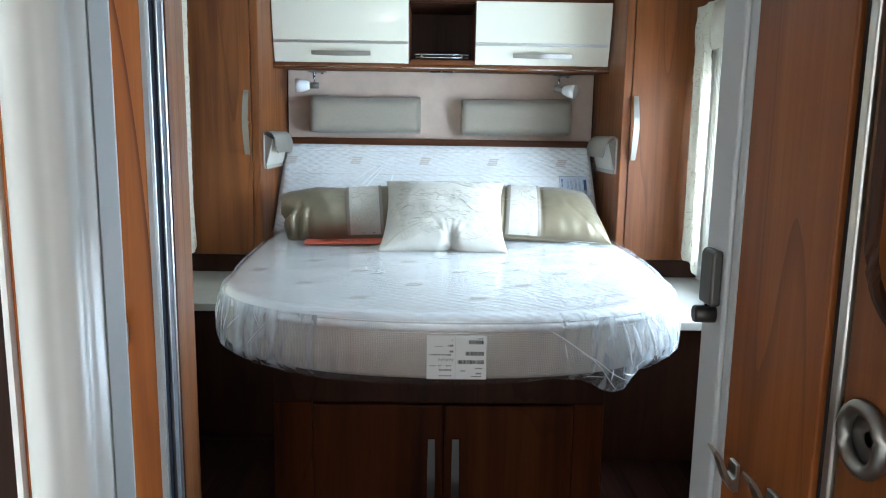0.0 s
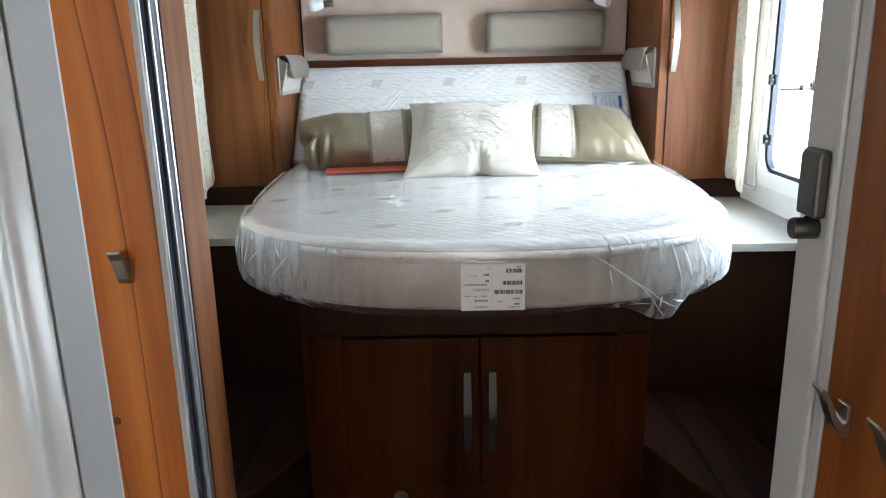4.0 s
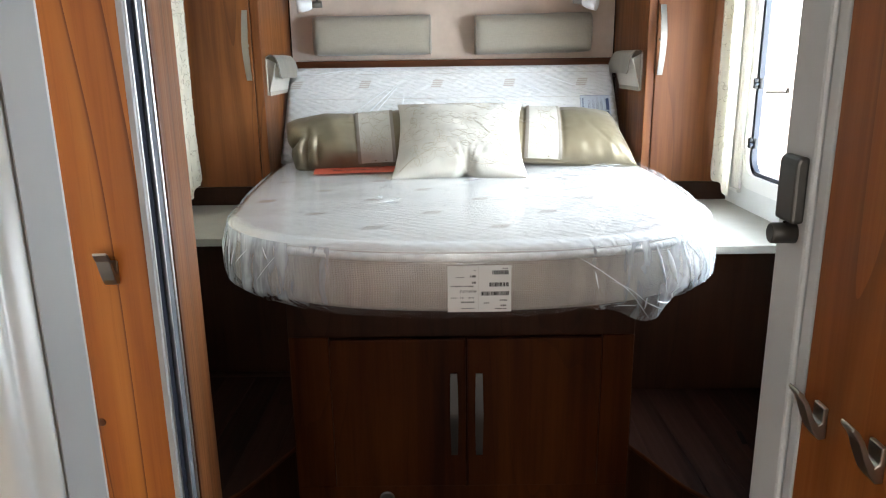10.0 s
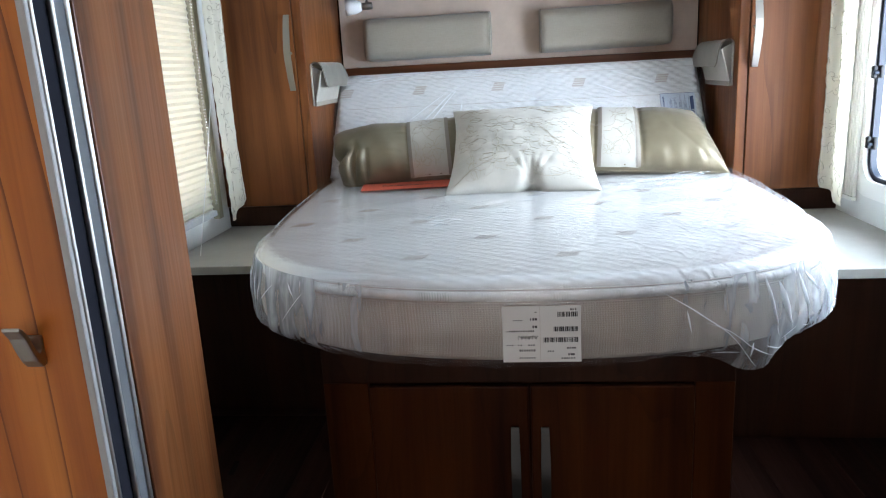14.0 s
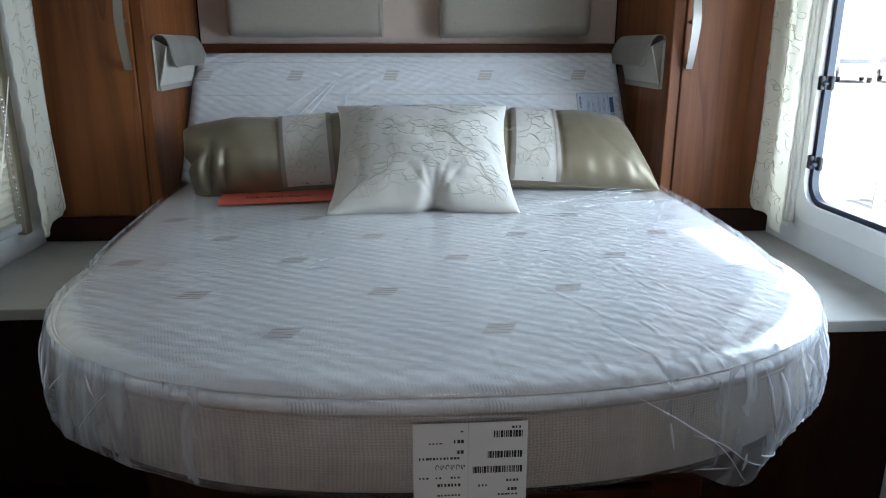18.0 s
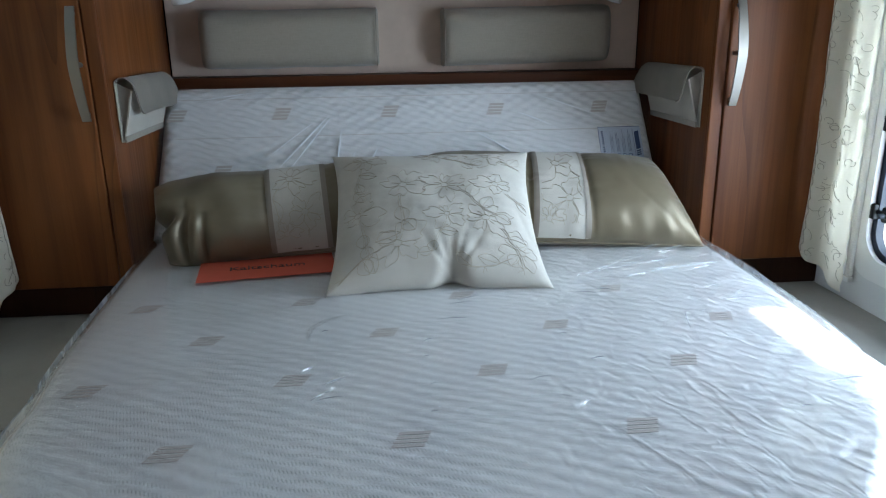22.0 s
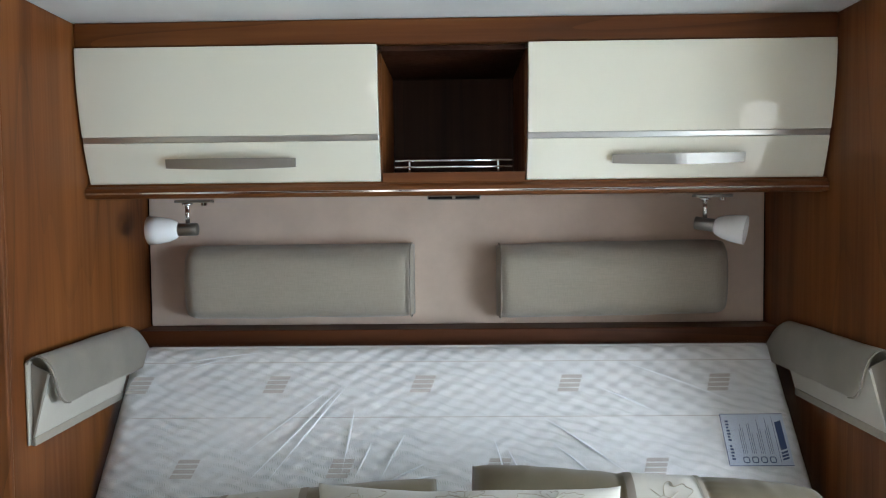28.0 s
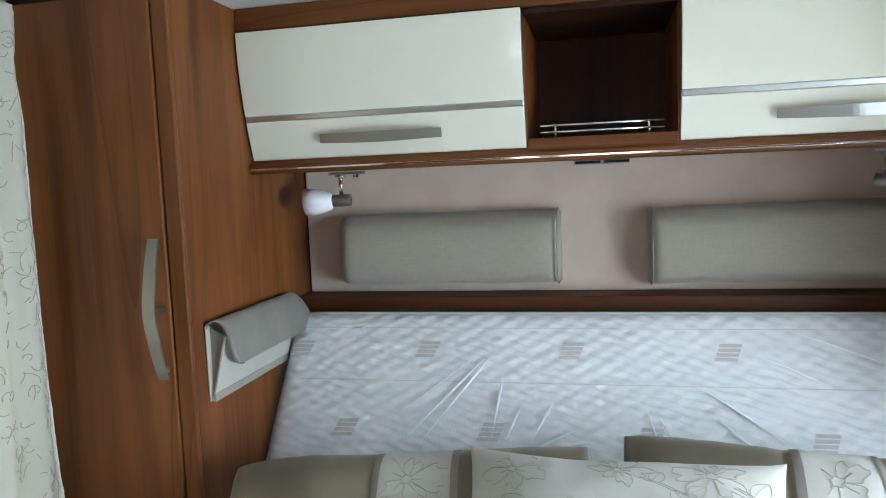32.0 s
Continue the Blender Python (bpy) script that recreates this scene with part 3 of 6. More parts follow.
track = thing("door_track", "silver aluminium sliding door track profile with dark groove", "door track", (XL, 0.94, 0))
part("edge_profile", box(XL - 0.0043, 0.917, 0.0, -0.408, 0.9235, ZC, 0.0015), GREY_DOOR, track, "pale grey door edge profile")
part("edge_lip", box(XL - 0.004, 0.9237, 0.0, -0.4066, 0.9274, ZC, 0.001), ALU, track, "bright aluminium lip")
part("groove", box(XL - 0.012, 0.9276, 0.0, -0.4112, 0.9530, ZC), GROOVE, track, "dark blue-grey groove")
part("inner_rail", box(XL - 0.006, 0.9532, 0.0, -0.4066, 0.9575, ZC, 0.001), ALU, track, "bright aluminium rail")
part("inner_groove", box(XL - 0.012, 0.9577, 0.0, -0.4088, 0.9754, ZC), CHANNEL, track, "grey channel between the rails")
part("outer_rail", box(XL - 0.006, 0.9756, 0.0, -0.4066, 0.9820, ZC, 0.0015), ALU, track, "bright aluminium rail")
structure("partition_left_cheek", prism([(-0.4045, 0.9823), (-0.500, 1.330), (-0.540, 1.330), (-0.540, 0.9823)], "z", 0.0, ZC, 0.002), WOOD, "walnut end panel of the corridor partition")
structure("partition_left_return", box(-XW, 0.95, 0.0, -0.5405, 1.0, ZC), WOOD, "walnut partition between washroom and bedroom")

post = thing("shower_door", "pale grey gloss shower door with rounded upright edge", "door", (-0.22, 0.34, 0))
_rim = [(-0.2092, 0.3301), (-0.2065, 0.3235), (-0.2066, 0.3150), (-0.2078, 0.3075), (-0.2056, 0.3000), (-0.2062, 0.2930), (-0.2102, 0.2872), (-0.2136, 0.2838), (-0.2180, 0.2792), (-0.2240, 0.2776), (-0.2300, 0.2810), (-0.2345, 0.2900)]
_pp = [(-0.2270, 0.3950)]
for i in range(len(_rim) - 1):
    p0, p1, p2, p3 = (Vector(_rim[max(0, min(len(_rim) - 1, i + k))]) for k in (-1, 0, 1, 2))
    for f in (q / 6 for q in range(6)):
        c = 0.5 * (2 * p1 + (p2 - p0) * f + (2 * p0 - 5 * p1 + 4 * p2 - p3) * f * f + (3 * p1 - p0 - 3 * p2 + p3) * f ** 3)
        _pp.append((c.x, c.y))
_pp += [_rim[-1], (-0.2432, 0.3900)]
part("upright", prism(_pp, "z", 0.0, ZC), GREY_GLOSS, post, "fluted pale grey upright", True)
_fa, _fb = Vector((-0.2270, 0.3948)), Vector((-0.2094, 0.3310))
_fn = Vector((_fa.y - _fb.y, _fb.x - _fa.x)).normalized()
# Thin grey plate over the upright's flat, its shade put into the colour.
part("flat_face", prism([tuple(p + _fn * o) for p, o in ((_fa, 0.0003), (_fa, 0.0012), (_fb, 0.0012), (_fb, 0.0003))], "z", 0.0, ZC), FLAT_GREY, post, "flat face, greyed for its turn from the light")
part("edge_trim", box(-0.2300, 0.3952, 0.0, -0.2258, 0.3970, ZC), WHITE_PLASTIC, post, "bright white edge trim")
part("wood_strip", box(-0.262, 0.330, 0.0, -0.2435, 0.372, ZC, 0.002), WOOD_LIT, post, "narrow brown strip")
part("leaf", box(-0.36, 0.338, 0.0, -0.2665, 0.366, ZC, 0.002), WOOD_DARK, post, "dark brown door leaf")
part("white_trim", box(-0.266, 0.327, 0.0, -0.2625, 0.345, ZC), WHITE_PLASTIC, post, "bright white trim line")

# ---- windows ----


def window(side, name):
    s = 1 if side > 0 else -1
    ob = tagged(thing(name, "rounded caravan window with white frame and dark rubber seal", "window", (s * XW, 2.23, 1.27)), kind="structure")

    def plate(lo, hi, outer, hole):
        return plate_with_hole("x", min(s * lo, s * hi), max(s * lo, s * hi), outer, hole)

    part("window_frame", plate(XW - 0.012, XW - 0.0005, round_rect(1.63, 0.885, 2.66, 1.675, 0.09), round_rect(1.695, 0.935, 2.60, 1.615, 0.066)), WHITE_PLASTIC, ob, "white moulded frame")
    part("rubber_seal", plate(XW + 0.004, XW + 0.022, round_rect(1.691, 0.931, 2.604, 1.619, 0.069), round_rect(1.707, 0.947, 2.588, 1.603, 0.056)), SEAL, ob, "dark rubber seal")
    pane = part("pane", plate(XW + 0.0225, XW + 0.0265, round_rect(1.692, 0.932, 2.603, 1.618, 0.068), round_rect(2.2, 1.2, 2.2005, 1.2005, 0.0001)), PANE, ob, "clear acrylic pane")
    pane.visible_shadow = False
    return ob


win_r = window(1, "window_1")
win_l = window(-1, "window_2")


def window_catch(y, z):
    ob = thing("window_catch", "black metal window catch on the window seal", "window catch", (1.06, y, z), "window catches")
    part("base", box(1.040, y - 0.014, z - 0.018, 1.052, y + 0.010, z + 0.018, 0.003), BLACK_RUBBER, ob)
    part("arm", box(1.046, y - 0.052, z - 0.006, 1.054, y - 0.010, z + 0.006, 0.003), BLACK_RUBBER, ob)
    part("lever", box(1.036, y - 0.064, z - 0.016, 1.048, y - 0.044, z + 0.020, 0.004), BLACK_RUBBER, ob, "black lever")
    part("lever_knob", lathe([(0.006, 0.0), (0.006, 0.012), (0.004, 0.014), (0.0, 0.014)], look((1.036, y - 0.054, z), (2.0, y - 0.054, z)), 14), SEAL, ob, "round knob", True)
    for dz in (-0.012, 0.012):
        part("screw", lathe([(0.003, 0), (0.003, 0.001)], look((1.0395, y - 0.002, z + dz), (2, y, z + dz)), 10), NICKEL, ob)
    return ob


window_catch(2.602, 1.250)
window_catch(2.602, 1.045)
window_catch(2.08, 0.945)

rail = thing("blind_rail", "ribbed white plastic blind guide rail beside the window", "blind rail", (1.04, 2.66, 1.27))
for k in range(4):
    part("rib", box(1.026, 2.622 + 0.017 * k, 0.875, 1.0375, 2.636 + 0.017 * k, 1.72, 0.003), WHITE_PLASTIC, rail)
part("end_cap", box(1.022, 2.618, 0.862, 1.0375, 2.694, 0.8745, 0.002), WHITE_PLASTIC, rail)

blind = thing("pleated_blind", "closed cream pleated window blind with daylight behind it", "blind", (-1.02, 2.23, 1.3))


def pleats(side, z0, z1, n):
    bm = bmesh.new()
    rows = []
    for i in range(n + 1):
        z = z0 + (z1 - z0) * i / n
        x = side * (1.030 - (0.009 if i % 2 else 0.0))
        rows.append([bm.verts.new((x, y, z)) for y in (1.65, 2.598)])
    for a, b in zip(rows, rows[1:]):
        bm.faces.new((a[0], a[1], b[1], b[0]))
    bmesh.ops.solidify(bm, geom=bm.faces[:], thickness=0.0012)
    return bm


part("pleated_cloth", pleats(-1, 0.905, 1.84, 90), BLIND, blind)
blind_r = thing("pleated_blind", "cream pleated window blind drawn up under the valance", "blind", (1.02, 2.23, 1.6))
part("pleated_cloth", pleats(1, 1.637, 1.72, 8), BLIND, blind_r)
part("bottom_bar", box(1.012, 1.65, 1.618, 1.037, 2.602, 1.6365, 0.003), WHITE_PLASTIC, blind_r, "white bottom bar")
part("cassette", box(1.00, 1.63, 1.722, 1.036, 2.62, 1.78, 0.006), WHITE_PLASTIC, blind_r)
part("bottom_bar", box(-1.037, 1.65, 0.885, -1.012, 2.602, 0.9045, 0.003), GREY_DOOR, blind, "grey bottom bar")
part("side_rail", box(-1.036, 2.618, 0.87, -1.012, 2.650, 1.84, 0.003), material("olive_rail", (0.30, 0.27, 0.19), 0.4)[0], blind, "tan side rail")
part("cassette", box(-1.036, 1.63, 1.842, -1.00, 2.668, 1.90, 0.006), WHITE_PLASTIC, blind)
_bm = bmesh.new()
for k in range(92):
    bmesh.ops.create_icosphere(_bm, subdivisions=1, radius=0.0042, matrix=Matrix.Translation((-1.006, 2.588 + 0.002 * math.sin(k * 0.3), 0.93 + 0.0096 * k)))
part("ball_chain", _bm, CHROME, blind, "metal ball chain", True, kind="stuff")
cord = thing("pull_cord", "thin white pull cord with a small bell weight", "cord", (-0.985, 2.35, 0.70))
part("cord", tube([(-0.985, 2.60, 1.27), (-0.984, 2.52, 1.10), (-0.983, 2.43, 0.92), (-0.981, 2.365, 0.80), (-0.980, 2.345, 0.715)], 0.0014, 6), WHITE_PLASTIC, cord)
part("bell", lathe([(0.003, 0.0), (0.005, -0.006), (0.0075, -0.030), (0.006, -0.032), (0.0, -0.032)], pose(-0.980, 2.345, 0.722), 14), WHITE_PLASTIC, cord, "small white bell weight", True)

# ---- curtains ----


def curtain(side, y0, y1, gather):
    s = side
    ob = thing("curtain", "narrow cream curtain with embroidered tendrils and scalloped edge", "curtain", (s * 0.97, (y0 + y1) / 2, 1.3), "bedroom curtains")
    rnd = random.Random(5 if s > 0 else 9)
    ph = rnd.random() * 6

    def cloth_at(u, v, off=0.0):
        """A point of the cloth: u across from 0 to 1, v up from 0 to 1."""
        pinch = 1.0 - gather * math.exp(-((v - 0.90) / 0.05) ** 2)
        yc = (y0 + y1) / 2 + 0.012 * math.sin(3 * v + ph) + 0.012 * max(0.0, 0.25 - v)
        w = (y1 - y0) * (0.90 + 0.10 * math.sin(2.2 * v + ph) + 0.35 * max(0.0, 0.2 - v)) * pinch
        foot = 0.862 + 0.050 * u + 0.006 * math.sin(9 * u + ph)
        x = 0.967 - (0.011 * math.sin(u * 11 + 1.3 * math.sin(2.5 * v + ph)) + 0.004 * noise.noise((u * 9, v * 12, ph))) * (0.5 + 0.5 * v) - 0.02 * (1 - pinch)
        return Vector((s * (x - off), yc + (u - 0.5) * w, foot + ((1.855 if s > 0 else 1.93) - foot) * v))

    bm, nz, ny, rows = bmesh.new(), 120, 30, []
    for i in range(nz + 1):
        row = []
        for j in range(ny + 1):
            p = cloth_at(j / ny, i / nz)
            if j in (0, ny):
                p.y += 0.0035 * math.sin(i * 1.05)
            row.append(bm.verts.new(p))
        rows.append(row)
    for a, b in zip(rows, rows[1:]):
        for j in range(ny):
            bm.faces.new((a[j], a[j + 1], b[j + 1], b[j]))
    bmesh.ops.solidify(bm, geom=bm.faces[:], thickness=0.0015)
    part("cloth", bm, CURTAIN, ob, "", True)
    # stitched tendrils on the face and a stitched scalloped edge
    bits = []
    for k in range(150):
        u, v = rnd.uniform(0.06, 0.92), 0.02 + 0.96 * k / 150
        a, turn, pts = rnd.uniform(0, 6.3), rnd.uniform(-0.5, 0.5), []
        for q in range(rnd.randint(5, 15)):
            a += turn + rnd.uniform(-0.25, 0.25)
            u, v = u + 0.024 * math.cos(a), v + 0.0030 * math.sin(a)
            if 0.03 < u < 0.95 and 0.01 < v < 0.99:
                pts.append(cloth_at(u, v, 0.0016))
        if len(pts) > 3:
            bits.append(tube(pts, 0.0008, 4))
    bits.append(tube([cloth_at(0.90 + 0.035 * math.sin(q * 0.8), 0.01 + 0.98 * q / 190, 0.0016) for q in range(191)], 0.0011, 4))
    part("embroidery", joined(*bits), CURTAIN_THREAD, ob, "beige stitched tendrils", True, kind="stuff")
    part("hem", tube([cloth_at(0.995, 0.005 + 0.99 * q / 120, 0.0) for q in range(121)], 0.0022, 5), CURTAIN, ob, "scalloped hem", True)
    return ob


curtain(1, 2.560, 2.762, 0.26)


def valance():
    """The gathered cloth strip that hangs over the head of the window."""
    ob = thing("valance", "short gathered cream cloth valance over the window", "curtain", (0.98, 2.2, 1.70))
    bm, rows = bmesh.new(), []
    for i in range(15):
        v = i / 14
        row = []
        for j in range(141):
            y = 1.60 + 1.235 * j / 140
            fold = 0.007 * math.sin(y * 52 + 1.2 * math.sin(y * 9)) * (1 - 0.6 * v) + 0.004 * noise.noise((y * 14, v * 3, 2))
            row.append(bm.verts.new((0.982 - fold - 0.012 * math.sin(math.pi * v), y, 1.690 + 0.006 * math.sin(y * 31) * (1 - v) + 0.165 * v)))
        rows.append(row)
    for a, b in zip(rows, rows[1:]):
        for j in range(140):
            bm.faces.new((a[j], a[j + 1], b[j + 1], b[j]))
    bmesh.ops.solidify(bm, geom=bm.faces[:], thickness=0.0015)
    part("cloth", bm, CURTAIN, ob, "", True)
    part("track", box(0.985, 1.60, 1.852, 1.0475, 2.84, 1.866, 0.003), WHITE_PLASTIC, ob, "white curtain track")
    part("hem", tube([(0.978 - 0.007 * math.sin(y * 52 + 1.2 * math.sin(y * 9)), y, 1.692 + 0.006 * math.sin(y * 31)) for y in (1.60 + 1.235 * q / 200 for q in range(201))], 0.002, 5), CURTAIN, ob, "rolled hem", True)
    return ob


valance()
curtain(-1, 2.600, 2.752, 0.22)

# ---- side shelves, steps, boxes under the shelves ----


def side_shelf(s, yf):
    ob = thing("side_shelf", "pale stone-look bedside shelf board beside the bed", "shelf", (s * 0.9, yf + 0.3, 0.80), "bedside shelves")
    x0, x1 = sorted((s * 0.46, s * (XW - 0.001)))
    part("board", box(x0, yf + 0.003, 0.782, x1, YB - 0.005, 0.806, 0.002), SHELF, ob)
    part("front_edging", box(x0, yf, 0.7815, x1, yf + 0.0028, 0.8055, 0.001), SHELF, ob, "pale edging strip")
    cab = thing("bedside_box", "dark walnut box under the bedside shelf", "cabinet", (s * 0.9, yf + 0.4, 0.32), "boxes under the shelves")
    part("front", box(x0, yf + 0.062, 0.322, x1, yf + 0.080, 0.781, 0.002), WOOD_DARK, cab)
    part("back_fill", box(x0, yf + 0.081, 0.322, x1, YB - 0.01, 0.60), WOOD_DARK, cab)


side_shelf(-1, 2.235)
side_shelf(1, 2.068)


def bed_step(s):
    ob = thing("bed_step", "curved wood-look step with rounded edge beside the bed", "step", (s * 0.75, 1.8, 0), "bed steps")
    pts = [(0.452, 2.6), (0.452, 1.83), (0.462, 1.795), (0.492, 1.73), (0.520, 1.66), (0.548, 1.60), (0.585, 1.553), (0.640, 1.520), (0.72, 1.495), (0.85, 1.47), (1.049, 1.455), (1.049, 2.6)]
    edge = pts[1:11]

    def front(x):
        for (xa, ya), (xb, yb) in zip(edge, edge[1:]):
            if xa <= x <= xb:
                return ya + (yb - ya) * (x - xa) / max(xb - xa, 1e-6)
        return edge[-1][1] if x > edge[-1][0] else edge[0][1]

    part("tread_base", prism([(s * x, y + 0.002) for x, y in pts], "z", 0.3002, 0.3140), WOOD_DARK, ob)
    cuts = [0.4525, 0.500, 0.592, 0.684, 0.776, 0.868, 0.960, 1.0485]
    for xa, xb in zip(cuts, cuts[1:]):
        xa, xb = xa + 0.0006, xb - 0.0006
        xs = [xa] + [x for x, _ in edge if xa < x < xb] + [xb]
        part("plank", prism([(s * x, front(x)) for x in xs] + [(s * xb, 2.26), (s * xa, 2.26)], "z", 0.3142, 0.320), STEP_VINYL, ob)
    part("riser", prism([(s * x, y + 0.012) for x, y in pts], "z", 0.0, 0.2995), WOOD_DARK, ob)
    part("nosing", tube([(s * x, y - 0.001, 0.3135) for x, y in pts[1:11]], 0.0065, 8), WOOD_BASE, ob, "rounded step edge", True)
    yv = 1.826 if s > 0 else 1.963
    part("floor_slot", moved(box(-0.007, -0.034, 0, 0.007, 0.034, 0.0012), pose(s * 0.775, yv, 0.3206, 0, 0, s * -8)), DARK, ob, "dark slot in the step")
    y1 = 2.16 if s > 0 else 2.32
    vent = thing("wall_vent", "white plastic skirting vent along the wall", "vent", (s * 1.03, y1 - 0.1, 0.32), "wall vents")
    part("body", box(*[f(s * 1.02, s * 1.049) for f in (min,)], 1.48, 0.3212, max(s * 1.02, s * 1.049), y1 - 0.05, 0.342, 0.004), WHITE_PLASTIC, vent)


bed_step(1)
bed_step(-1)

# ---- bed base with its two doors ----
base = thing("platform_bed", "walnut bed base with a pair of doors, its shade painted dark", "bed", (0, 1.8, 0))
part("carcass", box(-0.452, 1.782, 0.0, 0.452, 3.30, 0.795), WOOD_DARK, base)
# Rail under the overhang takes the dark wood in place of its shade.
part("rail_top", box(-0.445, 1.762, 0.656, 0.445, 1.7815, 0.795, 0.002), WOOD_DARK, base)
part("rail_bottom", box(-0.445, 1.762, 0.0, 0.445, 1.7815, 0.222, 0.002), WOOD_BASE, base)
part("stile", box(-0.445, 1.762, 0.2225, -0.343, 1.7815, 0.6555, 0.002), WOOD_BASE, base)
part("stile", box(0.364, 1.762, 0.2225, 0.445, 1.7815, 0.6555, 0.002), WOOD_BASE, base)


def bow_handle(m, length=0.25, width=0.021, bow=0.020):
    """A flat metal bow handle: local x along its length, z away from the door."""
    bm, n, rows = bmesh.new(), 24, []
    for i in range(n + 1):
        u = i / n
        x = (u - 0.5) * length
        z = 0.010 + bow * (1 - (2 * u - 1) ** 2) * 0.55 + 0.004 * math.exp(-((u - 0.5) / 0.16) ** 2)
        w = width * (0.82 + 0.18 * math.sin(math.pi * u))
        rows.append([bm.verts.new((x, sy * w / 2, z + dz)) for sy, dz in ((-1, 0), (1, 0), (1, 0.0045), (-1, 0.0045))])
    for a, b in zip(rows, rows[1:]):
        for k in range(4):
            bm.faces.new((a[k], a[(k + 1) % 4], b[(k + 1) % 4], b[k]))
    bm.faces.new(rows[0][::-1])
    bm.faces.new(rows[-1])
    for u in (-0.44, 0.0, 0.44):
        c = bmesh.ops.create_cone(bm, cap_ends=True, segments=12, radius1=0.0055, radius2=0.0055, depth=0.012 + (0.55 * bow if u == 0.0 else 0.0), matrix=Matrix.Translation((u * length, 0, 0.005 + (0.275 * bow if u == 0.0 else 0.0))))
    bmesh.ops.recalc_face_normals(bm, faces=bm.faces[:])
    return moved(bm, m)


def facing_front(x, y, z, upright=True):
    """Pose for a handle on a face that looks towards -y."""
    return Matrix.Translation((x, y, z)) @ Euler((radians(90), 0, 0)).to_matrix().to_4x4() @ Euler((0, 0, radians(90 if upright else 0))).to_matrix().to_4x4()


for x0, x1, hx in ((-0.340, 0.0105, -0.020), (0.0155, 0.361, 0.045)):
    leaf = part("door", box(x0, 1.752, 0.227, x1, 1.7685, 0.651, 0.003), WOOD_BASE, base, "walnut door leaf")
    # Darker metal than the other handles: a dim reflection put into the colour.
    part("handle", bow_handle(facing_front(hx, 1.752, 0.445), 0.232), DARK_NICKEL, leaf, "metal bow handle, darkened for a dim reflection")
part("lock_rosette", lathe([(0.020, 0), (0.020, 0.004), (0.014, 0.005), (0.013, 0.001), (0, 0.001)], look((-0.205, 1.762, 0.186), (-0.205, 5, 0.186)), 24), NICKEL, base, "round metal lock rosette", True)
for s in (-1, 1):
    part("side_ring", tube([(s * 0.4535, 1.83 + 0.014 * math.cos(a), 0.42 + 0.022 * math.sin(a)) for a in (math.tau * k / 20 for k in range(20))], 0.0025, 8, True), NICKEL, base, "small metal ring on the side", True)

# ---- mattress ----
MZ = 0.957
YM, YR, XM = 2.05, 0.513, 0.024
HALF = 0.650


def outline(n=96, grow=0.0):
    """The bed's edge, from the right head corner round the rounded front to the left head corner."""
    pts = [(0.705 + grow, 3.02), (0.714 + grow, 2.75), (0.714 + grow, 2.52), (0.706 + grow, 2.30), (0.694 + grow, 2.17)]
    for k in range(n + 1):
        a = math.pi * k / n
        c, s = math.cos(a), math.sin(a)
        pts.append((XM + (HALF + grow) * math.copysign(abs(c) ** 0.84, c), YM - (YR + grow) * abs(s) ** 0.84))
    return pts + [(-0.645 - grow, 2.17), (-0.660 - grow, 2.30), (-0.676 - grow, 2.52), (-0.690 - grow, 2.75), (-0.70 - grow, 3.02)]


def ring_body(rings, cap_top=True, cap_bottom=True):
    bm, made = bmesh.new(), []
    for grow, z in rings:
        made.append([bm.verts.new((x, y, z)) for x, y in outline(96, grow)])
    for a, b in zip(made, made[1:]):
        n = len(a)
        for i in range(n):
            bm.faces.new((a[i], a[(i + 1) % n], b[(i + 1) % n], b[i]))
    if cap_bottom:
        bm.faces.new(made[0])
    if cap_top:
        bm.faces.new(made[-1])
    bmesh.ops.recalc_face_normals(bm, faces=bm.faces[:])
    return bm


mattress = thing("mattress", "white rounded mattress still in clear plastic film", "mattress", (0, 2.2, 0.8))
part("border", ring_body([(-0.05, 0.798), (-0.012, 0.80), (0.0, 0.812), (0.003, 0.86), (0.0, 0.915), (-0.004, 0.922)], True, True), BORDER, mattress, "beige mesh border", True)
part("piping", tube([(x, y, 0.925) for x, y in outline(96, -0.002)], 0.0085, 8), TICKING, mattress, "white piping", True)
# Thin taupe lines paint the shaded gaps beside the white piping.
for zs, rs in ((0.9135, 0.0016), (0.9365, 0.0014)):
    part("piping_gap_shade", tube([(x, y, zs) for x, y in outline(96, 0.0045 if zs < 0.92 else -0.0035)], rs, 6), MARK, mattress, "taupe line painting the shaded gap beside the piping", True)
part("top_panel", ring_body([(-0.006, 0.929), (-0.010, 0.938), (-0.020, 0.945), (-0.045, 0.950), (-0.10, 0.9535), (-0.20, MZ)], True, False), TICKING, mattress, "white quilted top", True)


def woven_mark(x, y, z, tilt=0.0, slant=0.0):
    """Four short taupe bars, as woven into the ticking."""
    bars = []
    for k in range(4):
        v = (k - 1.5) * 0.0098
        b = box(-0.021, v - 0.0036, 0.0, 0.021, v + 0.0036, 0.0006)
        for w in b.verts:
            w.co.x += 0.35 * w.co.y
        bars.append(b)
    return moved(joined(*bars), pose(x, y, z, tilt, 0, slant))


for r, (y, x0, n) in enumerate(((2.395, -0.56, 4), (2.225, -0.409, 4), (2.058, -0.549, 4), (1.873, -0.378, 3), (1.705, -0.210, 2))):
    for k in range(n):
        part("woven_mark", woven_mark(x0 + 0.305 * k, y, MZ + 0.0008), MARK, mattress)

# raised head part, leaning against the rear wall
head = thing("head_mattress", "white quilted head mattress leaning behind the pillows", "mattress", (0, 3.1, 0.96))
HA = math.atan2(0.368, 0.255)
H0 = Vector((0, 2.93, 0.957))
